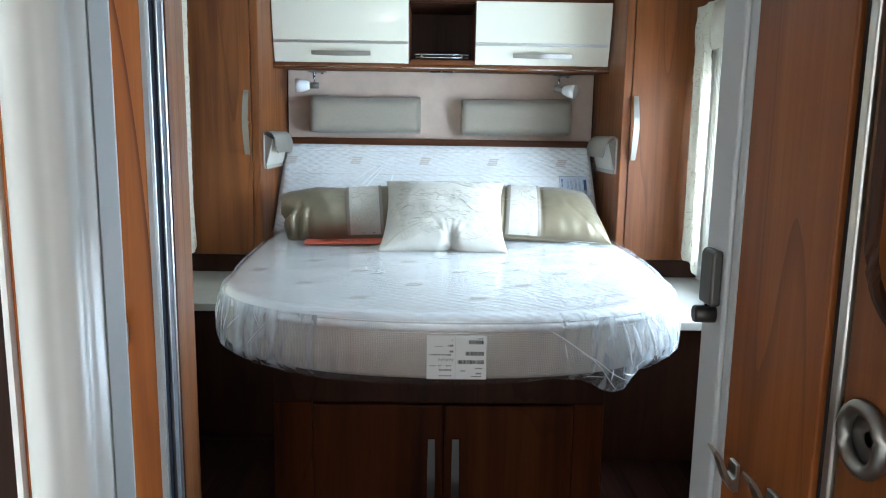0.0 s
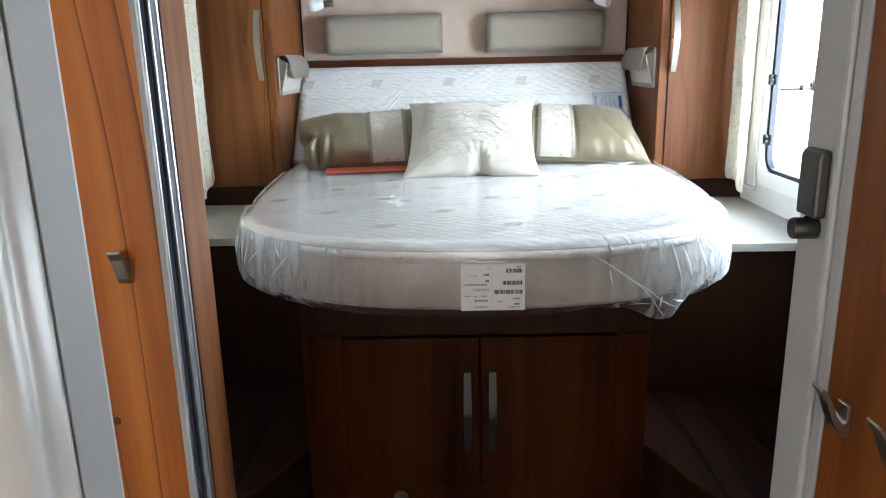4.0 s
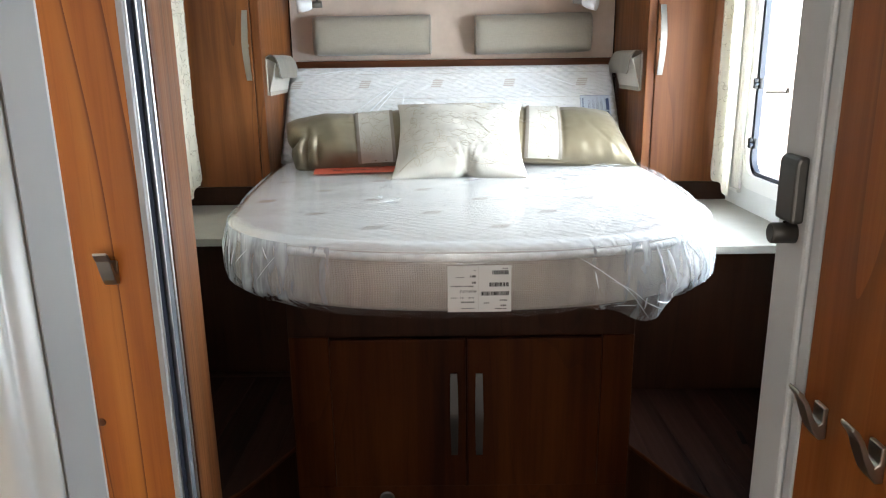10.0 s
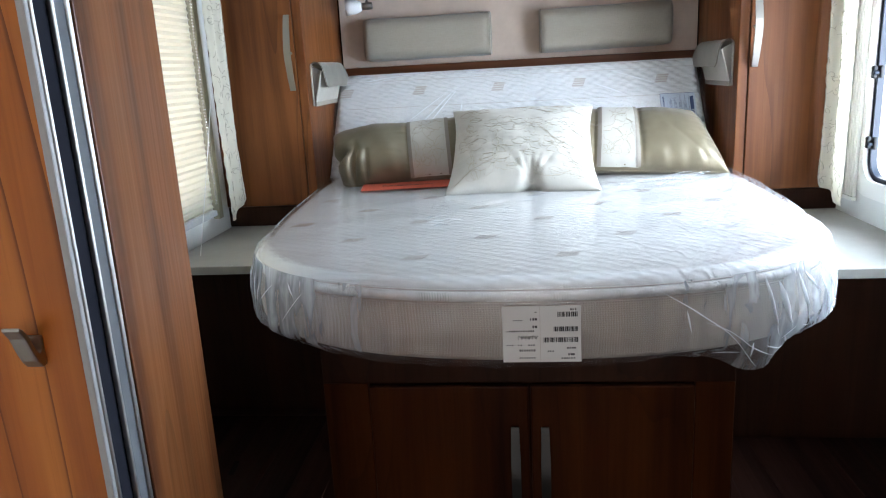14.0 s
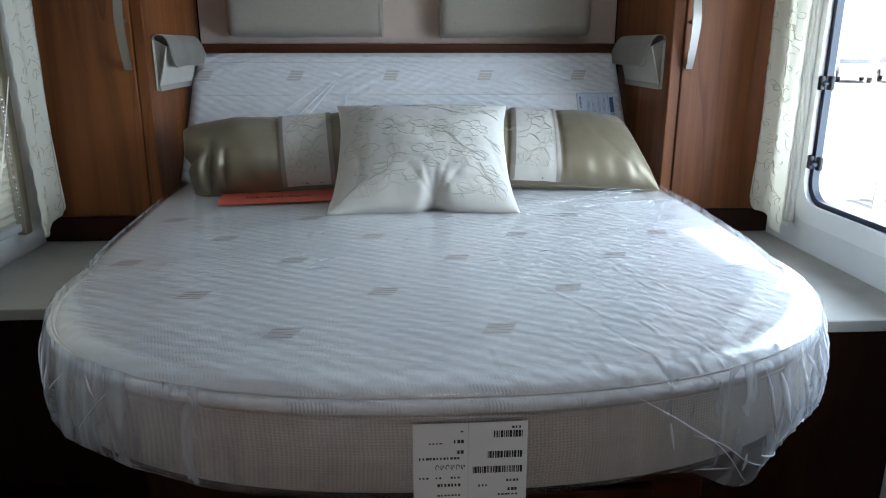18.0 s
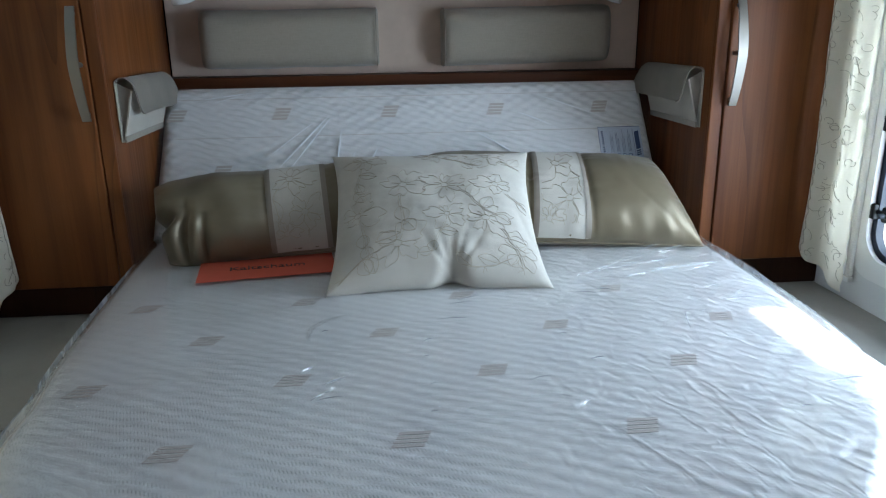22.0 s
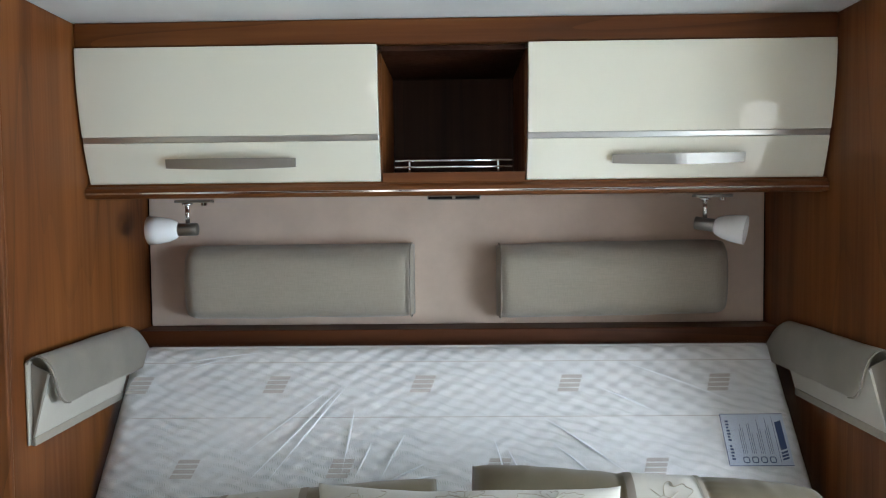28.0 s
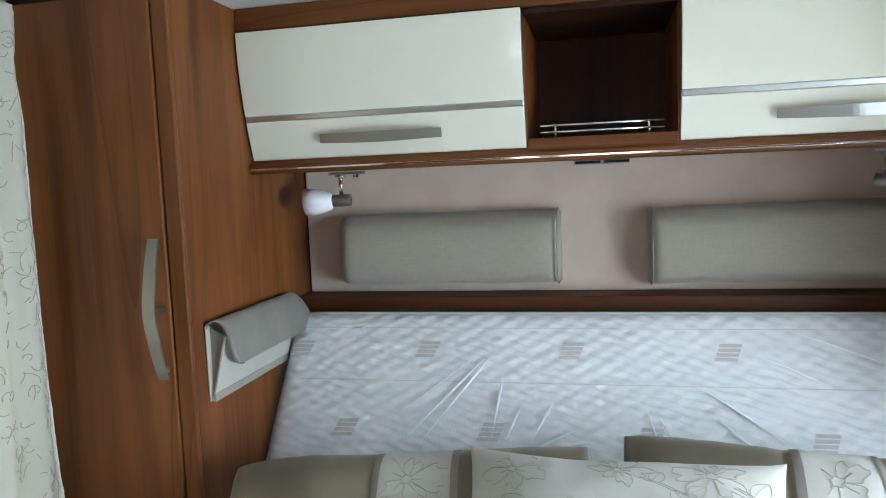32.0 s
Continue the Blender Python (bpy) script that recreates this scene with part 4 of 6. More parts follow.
HU = Vector((0, math.cos(HA), math.sin(HA)))
HN = Vector((0, -math.sin(HA), math.cos(HA)))
HL = 0.452


def on_head(x, u, h=0.0):
    return Vector((x, 0, 0)) + H0 + HU * u + HN * h


def head_body():
    bm = bmesh.new()
    nx, nu, rows = 80, 26, []
    for j in range(nu + 1):
        u = j / nu
        row = []
        for i in range(nx + 1):
            t = i / nx * 2 - 1
            wid = (0.696 if t < 0 else 0.675) + 0.012 * (1 - u)
            edge = min(1.0, (1 - abs(t)) * wid / 0.03, (1 - u) * HL / 0.03 + 0.0)
            h = -0.022 * (1 - math.sqrt(max(0.0, 1 - (1 - edge) ** 2))) + 0.0022 * noise.noise((t * 14, u * 9, 0.3))
            row.append(bm.verts.new(on_head(t * wid, u * HL, h)))
        rows.append(row)
    for a, b in zip(rows, rows[1:]):
        for i in range(nx):
            bm.faces.new((a[i], a[i + 1], b[i + 1], b[i]))
    res = bmesh.ops.extrude_face_region(bm, geom=bm.faces[:])
    bmesh.ops.translate(bm, verts=[g for g in res["geom"] if isinstance(g, bmesh.types.BMVert)], vec=-HN * 0.09)
    bmesh.ops.recalc_face_normals(bm, faces=bm.faces[:])
    return bm


part("body", head_body(), TICKING_HEAD, head, "", True)
part("piping", tube([on_head(-0.66 + 1.32 * k / 30, HL - 0.006, -0.018) for k in range(31)], 0.005, 6), TICKING, head, "", True)
HEAD_TURN = Matrix((Vector((1, 0, 0)), HU, HN)).transposed().to_4x4()
for u, xs in ((0.355, (-0.658, -0.372, -0.068, 0.235, 0.54)), (0.182, (-0.53, -0.226, 0.08, 0.385))):
    for x in xs:
        part("woven_mark", moved(woven_mark(0, 0, 0), Matrix.Translation(on_head(x, u, 0.0022)) @ HEAD_TURN), MARK, head)
for u in (0.405, 0.285):
    part("quilt_seam", tube([on_head(-0.66 + 1.32 * k / 40, u, 0.0005) for k in range(41)], 0.0008, 5), MARK, head)
label = thing("care_label", "pale blue sewn care label with dark printing", "label", on_head(0.585, 0.225, 0.003))
LB = Matrix.Translation(on_head(0.588, 0.235, 0.0032)) @ HEAD_TURN
part("patch", moved(box(-0.062, -0.052, 0, 0.062, 0.052, 0.0006), LB), PALE_BLUE, label)
part("border_line", moved(joined(box(-0.062, -0.052, 0.0007, 0.062, -0.0508, 0.0009), box(-0.062, 0.0508, 0.0007, 0.062, 0.052, 0.0009), box(-0.062, -0.05, 0.0007, -0.0608, 0.05, 0.0009)), LB), BLUE_INK, label)
_rnd = random.Random(3)
for k in range(4):
    part("text_line", moved(joined(*[box(-0.030 + 0.017 * k + 0.0036 * q, -0.028, 0.0007, -0.0292 + 0.017 * k + 0.0036 * q, _rnd.uniform(0.012, 0.044), 0.0009) for q in range(3)]), LB), BLUE_INK, label)
    part("care_symbol", moved(tube([(-0.027 + 0.017 * k + 0.0055 * math.copysign(abs(math.cos(a)) ** 0.6, math.cos(a)), -0.040 + 0.0055 * math.copysign(abs(math.sin(a)) ** 0.6, math.sin(a)), 0.0009) for a in (math.tau * q / 16 for q in range(16))], 0.0011, 4, True), LB), BLUE_INK, label)
part("title_bar", moved(joined(*[box(-0.054, -0.040 + 0.0062 * q, 0.0007, -0.0475 - 0.0016 * (q % 3 == 1), -0.0362 + 0.0062 * q, 0.0009) for q in range(13) if q != 5]), LB), BLUE_INK, label)
part("logo_rule", moved(box(0.0385, -0.045, 0.0007, 0.0392, 0.046, 0.0009), LB), BLUE_INK, label)
part("logo_bar", moved(prism([(0.043, -0.022), (0.056, -0.018), (0.056, 0.038), (0.043, 0.034)], "z", 0.0007, 0.0010), LB), BLUE_INK, label)
for k in range(3):
    y = -0.042 + 0.0062 * k
    part("logo_bar", moved(prism([(0.043, y), (0.056, y + 0.004), (0.056, y + 0.008), (0.043, y + 0.004)], "z", 0.0007, 0.0010), LB), BLUE_INK, label)

# ---- plastic film over the mattress ----


def film_body():
    bm, ny, nx, rows = bmesh.new(), 110, 120, []
    for j in range(ny + 1):
        a = j / ny
        if a < 0.45:
            y, half = 2.93 - (2.93 - YM) * a / 0.45, 0.707 - 0.053 * (a / 0.45) ** 2.2
        else:
            th = (a - 0.45) / 0.55 * math.pi / 2 * 0.985
            y, half = YM - (YR + 0.004) * math.sin(th) ** 0.84, (HALF + 0.006) * math.cos(th) ** 0.84
        half = max(half, 0.05)
        row = []
        for i in range(nx + 1):
            x = (i / nx * 2 - 1) * half
            e = min(1.0, min(half - abs(x), (y - 1.533) * 1.2) / 0.05)
            z = 0.942 + 0.0185 * math.sqrt(max(0.0, 1 - (1 - max(e, 0)) ** 2))
            p = Vector((x * 5, y * 9, 0))
            right = max(0.0, (x - 0.05) / 0.6)
            z += 0.0016 * noise.noise(p) + (0.0014 + 0.0062 * right) * abs(noise.noise((x * 13 - y * 11, x * 4 + y * 5, 2.0))) * max(e, 0)
            row.append(bm.verts.new((x + XM * min(1.0, a / 0.2), y, z)))
        rows.append(row)
    for a, b in zip(rows, rows[1:]):
        for i in range(nx):
            bm.faces.new((b[i], b[i + 1], a[i + 1], a[i]))
    return bm


def skirt_at(t, v, pts):
    """A point of the hanging film: t round the front from 0 to 1, v down from 0 to 1; and its outward direction."""
    i = max(0.0, min(1.0, 0.5 + 0.7 * (t - 0.5))) * (len(pts) - 1)
    a, b = pts[int(i)], pts[min(len(pts) - 1, int(i) + 1)]
    x, y = a[0] + (b[0] - a[0]) * (i % 1), a[1] + (b[1] - a[1]) * (i % 1)

    def ridge(p):
        return max(0.0, 1 - 5.0 * abs(noise.noise(p))) ** 2

    corner = math.exp(-((t - 0.25) / 0.10) ** 2) + 0.6 * math.exp(-((t - 0.78) / 0.09) ** 2)
    fold = (ridge((t * 26 - 2.6 * v, 1.4 * v, 1.0)) * 0.0032 + ridge((t * 44 + 3.2 * v, 2.0 * v, 5.0)) * 0.0016) * corner + noise.noise((t * 24, v * 3, 4.0)) * 0.003
    side = math.exp(-((t - 0.17) / 0.12) ** 2) + math.exp(-((t - 0.83) / 0.12) ** 2)
    out = 0.002 + 0.007 * math.sin(math.pi * v) + fold * (0.25 + v) + 0.010 * side * math.sin(math.pi * min(1.0, v * 0.75))
    flap = math.exp(-((t - 0.315) / 0.030) ** 2)
    drop = 0.161 + 0.010 * noise.noise((t * 11, 0.5, 0)) + 0.034 * flap + 0.012 * side + 0.005 * noise.noise((t * 50, 0.2, 3))
    n = Vector((x - XM, y - YM - 0.05)).normalized()
    tuck = -0.035 * max(0, v - 0.82) / 0.18 * (1 - 0.8 * flap)
    return Vector((x + n.x * (out + tuck), y + n.y * (out + tuck), 0.944 - drop * v)), Vector((n.x, n.y, 0))



def evenly(pts, n):
    """The line through pts as n + 1 points at even steps."""
    at = [0.0]
    for a, b in zip(pts, pts[1:]):
        at.append(at[-1] + math.dist(a, b))
    want = [at[-1] * k / n for k in range(n + 1)]
    return list(zip((float(v) for v in np.interp(want, at, [p[0] for p in pts])), (float(v) for v in np.interp(want, at, [p[1] for p in pts]))))


SKIRT = evenly(outline(420, 0.004)[1:-1], 700)


def film_skirt():
    """The film that hangs down round the front, drawn tight with gathers at the corners."""
    bm, rows, levels, n = bmesh.new(), [], 26, 600
    for j in range(levels + 1):
        rows.append([bm.verts.new(skirt_at(-0.214 + 1.428 * i / n, j / levels, SKIRT)[0]) for i in range(n + 1)])
    for a, b in zip(rows, rows[1:]):
        for i in range(n):
            bm.faces.new((b[i], b[i + 1], a[i + 1], a[i]))
    return bm


film = thing("plastic_film", "crinkled clear plastic film wrapped round the mattress", "plastic film", (0, 2.2, 0.96))
part("top_sheet", film_body(), FILM, film, "", True)
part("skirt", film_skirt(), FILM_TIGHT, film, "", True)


# Small milky slivers on the film that paint its glints.
def top_glints():
    bits, rnd = [], random.Random(4)
    for k in range(34):
        x, y = rnd.uniform(-0.25, 0.62), rnd.uniform(1.85, 2.62)
        a, ln = rnd.gauss(0.25, 0.3), rnd.uniform(0.008, 0.05) * (1.5 if x > 0.2 else 1)
        w = rnd.uniform(0.0003, 0.0010)
        bits.append(tube([(x + ln * f * math.cos(a), y + ln * f * math.sin(a) + 0.004 * math.sin(3 * f), 0.9635 + 0.004 * max(0.0, x)) for f in (q / 6 for q in range(7))], lambda f, w=w: 0.0002 + w * math.sin(math.pi * f), 5))
    return joined(*bits)


part("fold", top_glints(), FILM_GLINT, film, "small painted white glints on the film wrinkles", True, kind="stuff")


def film_ribbon(pts, width, lift=0.0012):
    """A low soft ridge of film along a line."""
    bm, rows, n = bmesh.new(), [], len(pts)
    for i, p in enumerate(pts):
        p = Vector(p)
        d = (Vector(pts[min(n - 1, i + 1)]) - Vector(pts[max(0, i - 1)])).normalized()
        side = Vector((-d.y, d.x, 0))
        w = width * math.sin(math.pi * (i + 0.3) / (n - 0.4)) ** 0.7
        rows.append([bm.verts.new(p + side * w * k + Vector((0, 0, lift * (1 - abs(k))))) for k in (-1, -0.5, 0, 0.5, 1)])
    for a, b in zip(rows, rows[1:]):
        for k in range(4):
            bm.faces.new((a[k], a[k + 1], b[k + 1], b[k]))
    return bm



part("soft_fold", film_ribbon([(-0.150 - 0.085 * math.sin(a), 2.300 - 0.085 * (1 - math.cos(a)), 0.9645) for a in (0.2 + 1.75 * k / 20 for k in range(21))], 0.0065), FILM_SOFT, film, "curved soft crease in the film", True)
for x0, y0, x1, y1, w in ((0.36, 2.49, 0.60, 2.63, 0.006), (0.30, 2.45, 0.52, 2.53, 0.004), (0.40, 2.43, 0.63, 2.50, 0.004), (0.48, 2.60, 0.66, 2.72, 0.005)):
    part("soft_fold", film_ribbon([(x0 + (x1 - x0) * f, y0 + (y1 - y0) * f + 0.012 * math.sin(3 * f), 0.9685) for f in (k / 16 for k in range(17))], w, 0.003), FILM_SOFT, film, "drawn crease beside the pillows", True)


def head_film():
    bm, nx, nu, rows = bmesh.new(), 160, 60, []
    for j in range(nu + 1):
        u = j / nu
        row = []
        for i in range(nx + 1):
            t = i / nx * 2 - 1
            x = t * ((0.699 if t < 0 else 0.682) + 0.011 * (1 - u))
            h = 0.0045 + 0.003 * noise.noise((x * 7, u * 5, 1.7)) + 0.003 * abs(noise.noise((x * 26, u * 3, 6.0))) * u
            if u > 0.93:
                h -= 0.02 * ((u - 0.93) / 0.07) ** 2
            row.append(bm.verts.new(on_head(x, u * HL * 1.005, h)))
        rows.append(row)
    for a, b in zip(rows, rows[1:]):
        for i in range(nx):
            bm.faces.new((a[i], a[i + 1], b[i + 1], b[i]))
    return bm


part("head_sheet", head_film(), FILM_HEAD, film, "", True)


def drawn_fold(t0, v0, t1, v1, w):
    """A narrow raised pleat lying on the hanging film, whitened as a painted highlight."""
    bm, rows, n = bmesh.new(), [], 16
    for q in range(n + 1):
        f = q / n
        t, v = t0 + (t1 - t0) * f, v0 + (v1 - v0) * f
        half = (0.0003 + w * math.sin(math.pi * f ** 0.75)) / 1.9
        row = []
        for k in (-1, 0, 1):
            p, d = skirt_at(t + k * half, v, SKIRT)
            row.append(bm.verts.new(p + d * (0.0006 + (0.0022 * math.sin(math.pi * f) if k == 0 else 0.0))))
        rows.append(row)
    for a, b in zip(rows, rows[1:]):
        for k in range(2):
            bm.faces.new((a[k], a[k + 1], b[k + 1], b[k]))
    return bm


def corner_streaks():
    """Parallel slanting pleats on the right side of the bed, painted white as highlights, and a long one down to the
    hanging tip.
    """
    rnd, bits = random.Random(17), []
    for k in range(11):
        t0 = 0.150 + 0.0165 * k + rnd.uniform(-0.005, 0.005)
        v0 = rnd.uniform(0.02, 0.16)
        bits.append(drawn_fold(t0, v0, t0 - rnd.uniform(0.012, 0.022), v0 + rnd.uniform(0.3, 0.7), rnd.uniform(0.0026, 0.0060)))
    for k in range(12):
        t0, v0 = rnd.uniform(0.17, 0.34), rnd.uniform(0.62, 0.85)
        bits.append(drawn_fold(t0, v0, t0 - rnd.uniform(-0.02, 0.035), min(0.97, v0 + rnd.uniform(0.02, 0.16)), rnd.uniform(0.0008, 0.0022)))
    bits += [drawn_fold(0.405, 0.10, 0.318, 0.96, 0.0014), drawn_fold(0.385, 0.36, 0.381, 0.62, 0.0012), drawn_fold(0.37, 0.50, 0.30, 0.90, 0.0018)]
    for k in range(9):
        t0, v0 = 0.70 + 0.022 * k + rnd.uniform(-0.008, 0.008), rnd.uniform(0.05, 0.4)
        bits.append(drawn_fold(t0, v0, t0 + rnd.uniform(-0.03, 0.03), v0 + rnd.uniform(0.15, 0.5), rnd.uniform(0.0005, 0.0014)))
    return joined(*bits)


part("fold", corner_streaks(), FILM_HIGHLIGHT, film, "slanting film folds with painted white highlights", True, kind="stuff")


def head_folds():
    """Straight sharp creases in the film over the head part, whitened for their glints: (x, u) from one end to the
    other.
    """
    bits = []
    for (xa, ua), (xb, ub), w in HEAD_CREASES:
        pts = [on_head(xa + (xb - xa) * f, ua + (ub - ua) * f + 0.003 * math.sin(2.6 * f), 0.0062) for f in (k / 14 for k in range(15))]
        bits.append(tube(pts, lambda f, w=w: 0.0003 + w * math.sin(math.pi * min(1.0, f * 1.1 + 0.02)) ** 1.5 * 0.5, 5))
    return joined(*bits)


HEAD_CREASES = (((-0.40, 0.16), (-0.20, 0.385), 0.0042), ((-0.37, 0.15), (-0.195, 0.388), 0.0036), ((0.29, 0.345), (0.41, 0.285), 0.0040), ((0.17, 0.285), (0.34, 0.16), 0.0048), ((0.19, 0.23), (0.30, 0.13), 0.0036),
                ((-0.205, 0.30), (-0.222, 0.17), 0.0055), ((-0.165, 0.235), (-0.20, 0.15), 0.004), ((-0.10, 0.25), (-0.15, 0.15), 0.004), ((0.10, 0.22), (0.14, 0.13), 0.004), ((0.075, 0.24), (0.10, 0.14), 0.003),
                ((-0.06, 0.19), (-0.16, 0.135), 0.005), ((-0.02, 0.17), (-0.13, 0.145), 0.004), ((-0.25, 0.35), (-0.44, 0.19), 0.002), ((0.35, 0.40), (0.56, 0.31), 0.0022), ((-0.60, 0.40), (-0.40, 0.425), 0.0026), ((-0.56, 0.39), (-0.48, 0.41), 0.002))
part("fold", head_folds(), FILM_HIGHLIGHT, film, "sharp straight film creases with painted white highlights", True, kind="stuff")

# paper label on the front
card = thing("delivery_label", "white delivery label with barcodes stuck upside down on mattress", "label", (0.036, 1.49, 0.87))
LC = Matrix.Translation((0.036, 1.5195, 0.861)) @ Euler((radians(88), 0, radians(0.5))).to_matrix().to_4x4()
part("sheet", moved(box(-0.069, -0.052, 0, 0.069, 0.052, 0.0006), LC), PAPER, card)
_rnd = random.Random(11)
for (x0, x1, y) in ((0.028, 0.062, 0.036), (0.021, 0.063, 0.009), (0.003, 0.062, -0.011)):
    x, bars = x0, []
    while x < x1:
        w = _rnd.choice((0.0011, 0.0018, 0.003))
        bars.append(box(x, y - 0.0042, 0.0007, x + w, y + 0.0048, 0.0009))
        x += w + _rnd.choice((0.0008, 0.0014))
    part("barcode", moved(joined(*bars), LC), INK, card)
for (x0, x1, y, h) in ((-0.050, -0.030, 0.026, 0.001), (-0.020, -0.006, 0.028, 0.003), (-0.016, -0.006, 0.014, 0.003), (-0.062, -0.008, 0.006, 0.002), (-0.062, -0.048, -0.020, 0.0016),
                        (-0.042, -0.030, -0.020, 0.0016), (-0.024, -0.010, -0.020, 0.0016), (-0.040, -0.008, -0.030, 0.0026), (-0.040, -0.008, -0.044, 0.0014), (0.010, 0.024, -0.032, 0.002), (0.044, 0.062, -0.026, 0.002), (0.046, 0.062, -0.038, 0.0026), (0.034, 0.062, -0.045, 0.0014), (0.05, 0.064, 0.045, 0.002), (-0.012, -0.004, 0.041, 0.001)):
    part("print_line", moved(joined(*[box(x0 + q * 0.0042, y - h * 0.75, 0.0007, min(x1, x0 + q * 0.0042 + _rnd.uniform(0.0018, 0.0036)), y + h * 0.75, 0.0009) for q in range(int((x1 - x0) / 0.0042))]), LC), PRINT, card)
part("handwriting", moved(joined(*[tube([(-0.040 + 0.0062 * k + 0.002 * math.cos(a), -0.006 + 0.0034 * math.sin(a * (1 + k % 2)), 0.0009) for a in (0.7 * q for q in range(7))], 0.00045, 4) for k in range(6)]), LC), INK, card)
part("fold_line", moved(box(-0.003, -0.052, 0.0007, -0.0025, 0.052, 0.0008), LC), MARK, card)

# ---- wardrobes either side of the bed head ----


def wardrobe(s):
    ob = thing("wardrobe", "tall walnut wardrobe beside the bed head with metal handle", "wardrobe", (s * 0.88, 3.05, 0.81), "bedside wardrobes")

    def b(xa, y0, z0, xb, y1, z1, bev=0.0):
        return box(min(s * xa, s * xb), y0, z0, max(s * xa, s * xb), y1, z1, bev)

    part("side_panel", b(0.712, 2.788, 0.808, 0.731, YB - 0.002, ZC - 0.001, 0.002), WOOD, ob)
    part("corner_post", b(0.711, 2.776, 0.8075, 0.742, 2.7875, ZC - 0.001, 0.003), WOOD, ob, "rounded front edge")
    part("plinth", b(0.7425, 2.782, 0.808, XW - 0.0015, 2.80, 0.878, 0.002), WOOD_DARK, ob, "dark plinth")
    door = part("door", b(0.744, 2.772, 0.881, XW - 0.002, 2.7875, ZC - 0.02, 0.003), WOOD, ob, "walnut door")
    part("carcass", b(0.732, 2.801, 0.809, XW - 0.002, YB - 0.003, ZC - 0.002), WOOD_DARK, ob)
    part("handle", bow_handle(facing_front(s * 0.757, 2.772, 1.404), 0.248, 0.023, 0.044), NICKEL, door, "grey metal bow handle")


wardrobe(-1)
wardrobe(1)
for s in (-1, 1):
    structure("headboard_cheek", box(*sorted((s * 0.7125, s * 0.73))[:1], 2.79, 0.60, sorted((s * 0.7125, s * 0.73))[1], YB - 0.002, 0.8065), WOOD, "walnut cheek panel beside the mattress")


def wall_pocket(s):
    ob = thing("wall_pocket", "grey faux-suede pocket with a flap on the wardrobe side", "wall pocket", (s * 0.70, 3.0, 1.3), "wall pockets")
    xw = 0.7105
    y0, y1, z0, z1 = 2.822, 3.205, 1.222, 1.362

    def b(xa, ya, za, xb, yb, zb, bev=0.0):
        return box(min(s * xa, s * xb), ya, za, max(s * xa, s * xb), yb, zb, bev)

    part("back", b(xw - 0.004, y0, z0, xw - 0.0003, y1 - 0.060, z1, 0.0012), POCKET_CLOTH, ob)
    # front leans away at the top
    bm = prism([(xw - 0.0045, z0), (xw - 0.0075, z0), (xw - 0.040, z1 - 0.022), (xw - 0.036, z1 - 0.020)], "y", y0 + 0.004, y1 - 0.066)
    for v in bm.verts:
        v.co.x *= s
    bmesh.ops.recalc_face_normals(bm, faces=bm.faces[:])
    part("front", bm, POCKET_FRONT, ob, "paler front panel")
    part("hem", b(xw - 0.0125, y0 + 0.003, z0 - 0.001, xw - 0.0078, y1 - 0.068, z0 + 0.014, 0.001), GREY_CLOTH, ob, "darker bottom hem")
    # flap: over the top and down over the front, its lower corners rounded
    path = [(xw - 0.002, z1 - 0.004), (xw - 0.005, z1 + 0.004), (xw - 0.012, z1 + 0.009), (xw - 0.021, z1 + 0.010), (xw - 0.031, z1 + 0.006), (xw - 0.039, z1 - 0.003),
            (xw - 0.044, z1 - 0.016), (xw - 0.047, z1 - 0.032), (xw - 0.0485, z1 - 0.048), (xw - 0.049, z1 - 0.060), (xw - 0.049, z1 - 0.069), (xw - 0.0488, z1 - 0.075), (xw - 0.0486, z1 - 0.078)]
    last = path[-1][1]
    bm, rows, ends = bmesh.new(), [], []
    for x, z in path:
        up = max(0.0, 1 - (z - last) / 0.034)
        cut = 0.034 * (1 - math.sqrt(max(0.0, 1 - up * up))) + 0.010 * max(0.0, (z1 - z) / 0.078)
        ya, yb = y0 - 0.003 + cut, y1 + 0.002 - cut - 0.055 * max(0.0, min(1.0, (z - (z1 - 0.055)) / 0.062))
        row = []
        for i in range(17):
            y = ya + (yb - ya) * i / 16
            sag = 0.0018 * noise.noise((y * 14, z * 20, s * 2.0))
            row.append(bm.verts.new((s * (x + sag), y, z + sag)))
        rows.append(row)
        ends.append((s * (x - 0.0022), ya + 0.004, z))
    for a, c in zip(rows, rows[1:]):
        for i in range(16):
            bm.faces.new((a[i], a[i + 1], c[i + 1], c[i]))
    bmesh.ops.solidify(bm, geom=bm.faces[:], thickness=0.0032)
    bmesh.ops.recalc_face_normals(bm, faces=bm.faces[:])
    part("flap", bm, POCKET_CLOTH, ob, "folded-over grey flap", True)
    part("flap_piping", tube(ends, 0.0014, 6), PIPING, ob, "stitched flap edge", True)
    g = prism([(xw - 0.005, z0 + 0.012), (xw - 0.009, z0 + 0.012), (xw - 0.036, z1 - 0.02), (xw - 0.005, z1 - 0.004)], "y", y0 + 0.010, y0 + 0.013)
    for v in g.verts:
        v.co.x *= s
    bmesh.ops.recalc_face_normals(g, faces=g.faces[:])
    part("gusset", g, PIPING, ob, "dark inner fold")
    return ob


wall_pocket(-1)
wall_pocket(1)

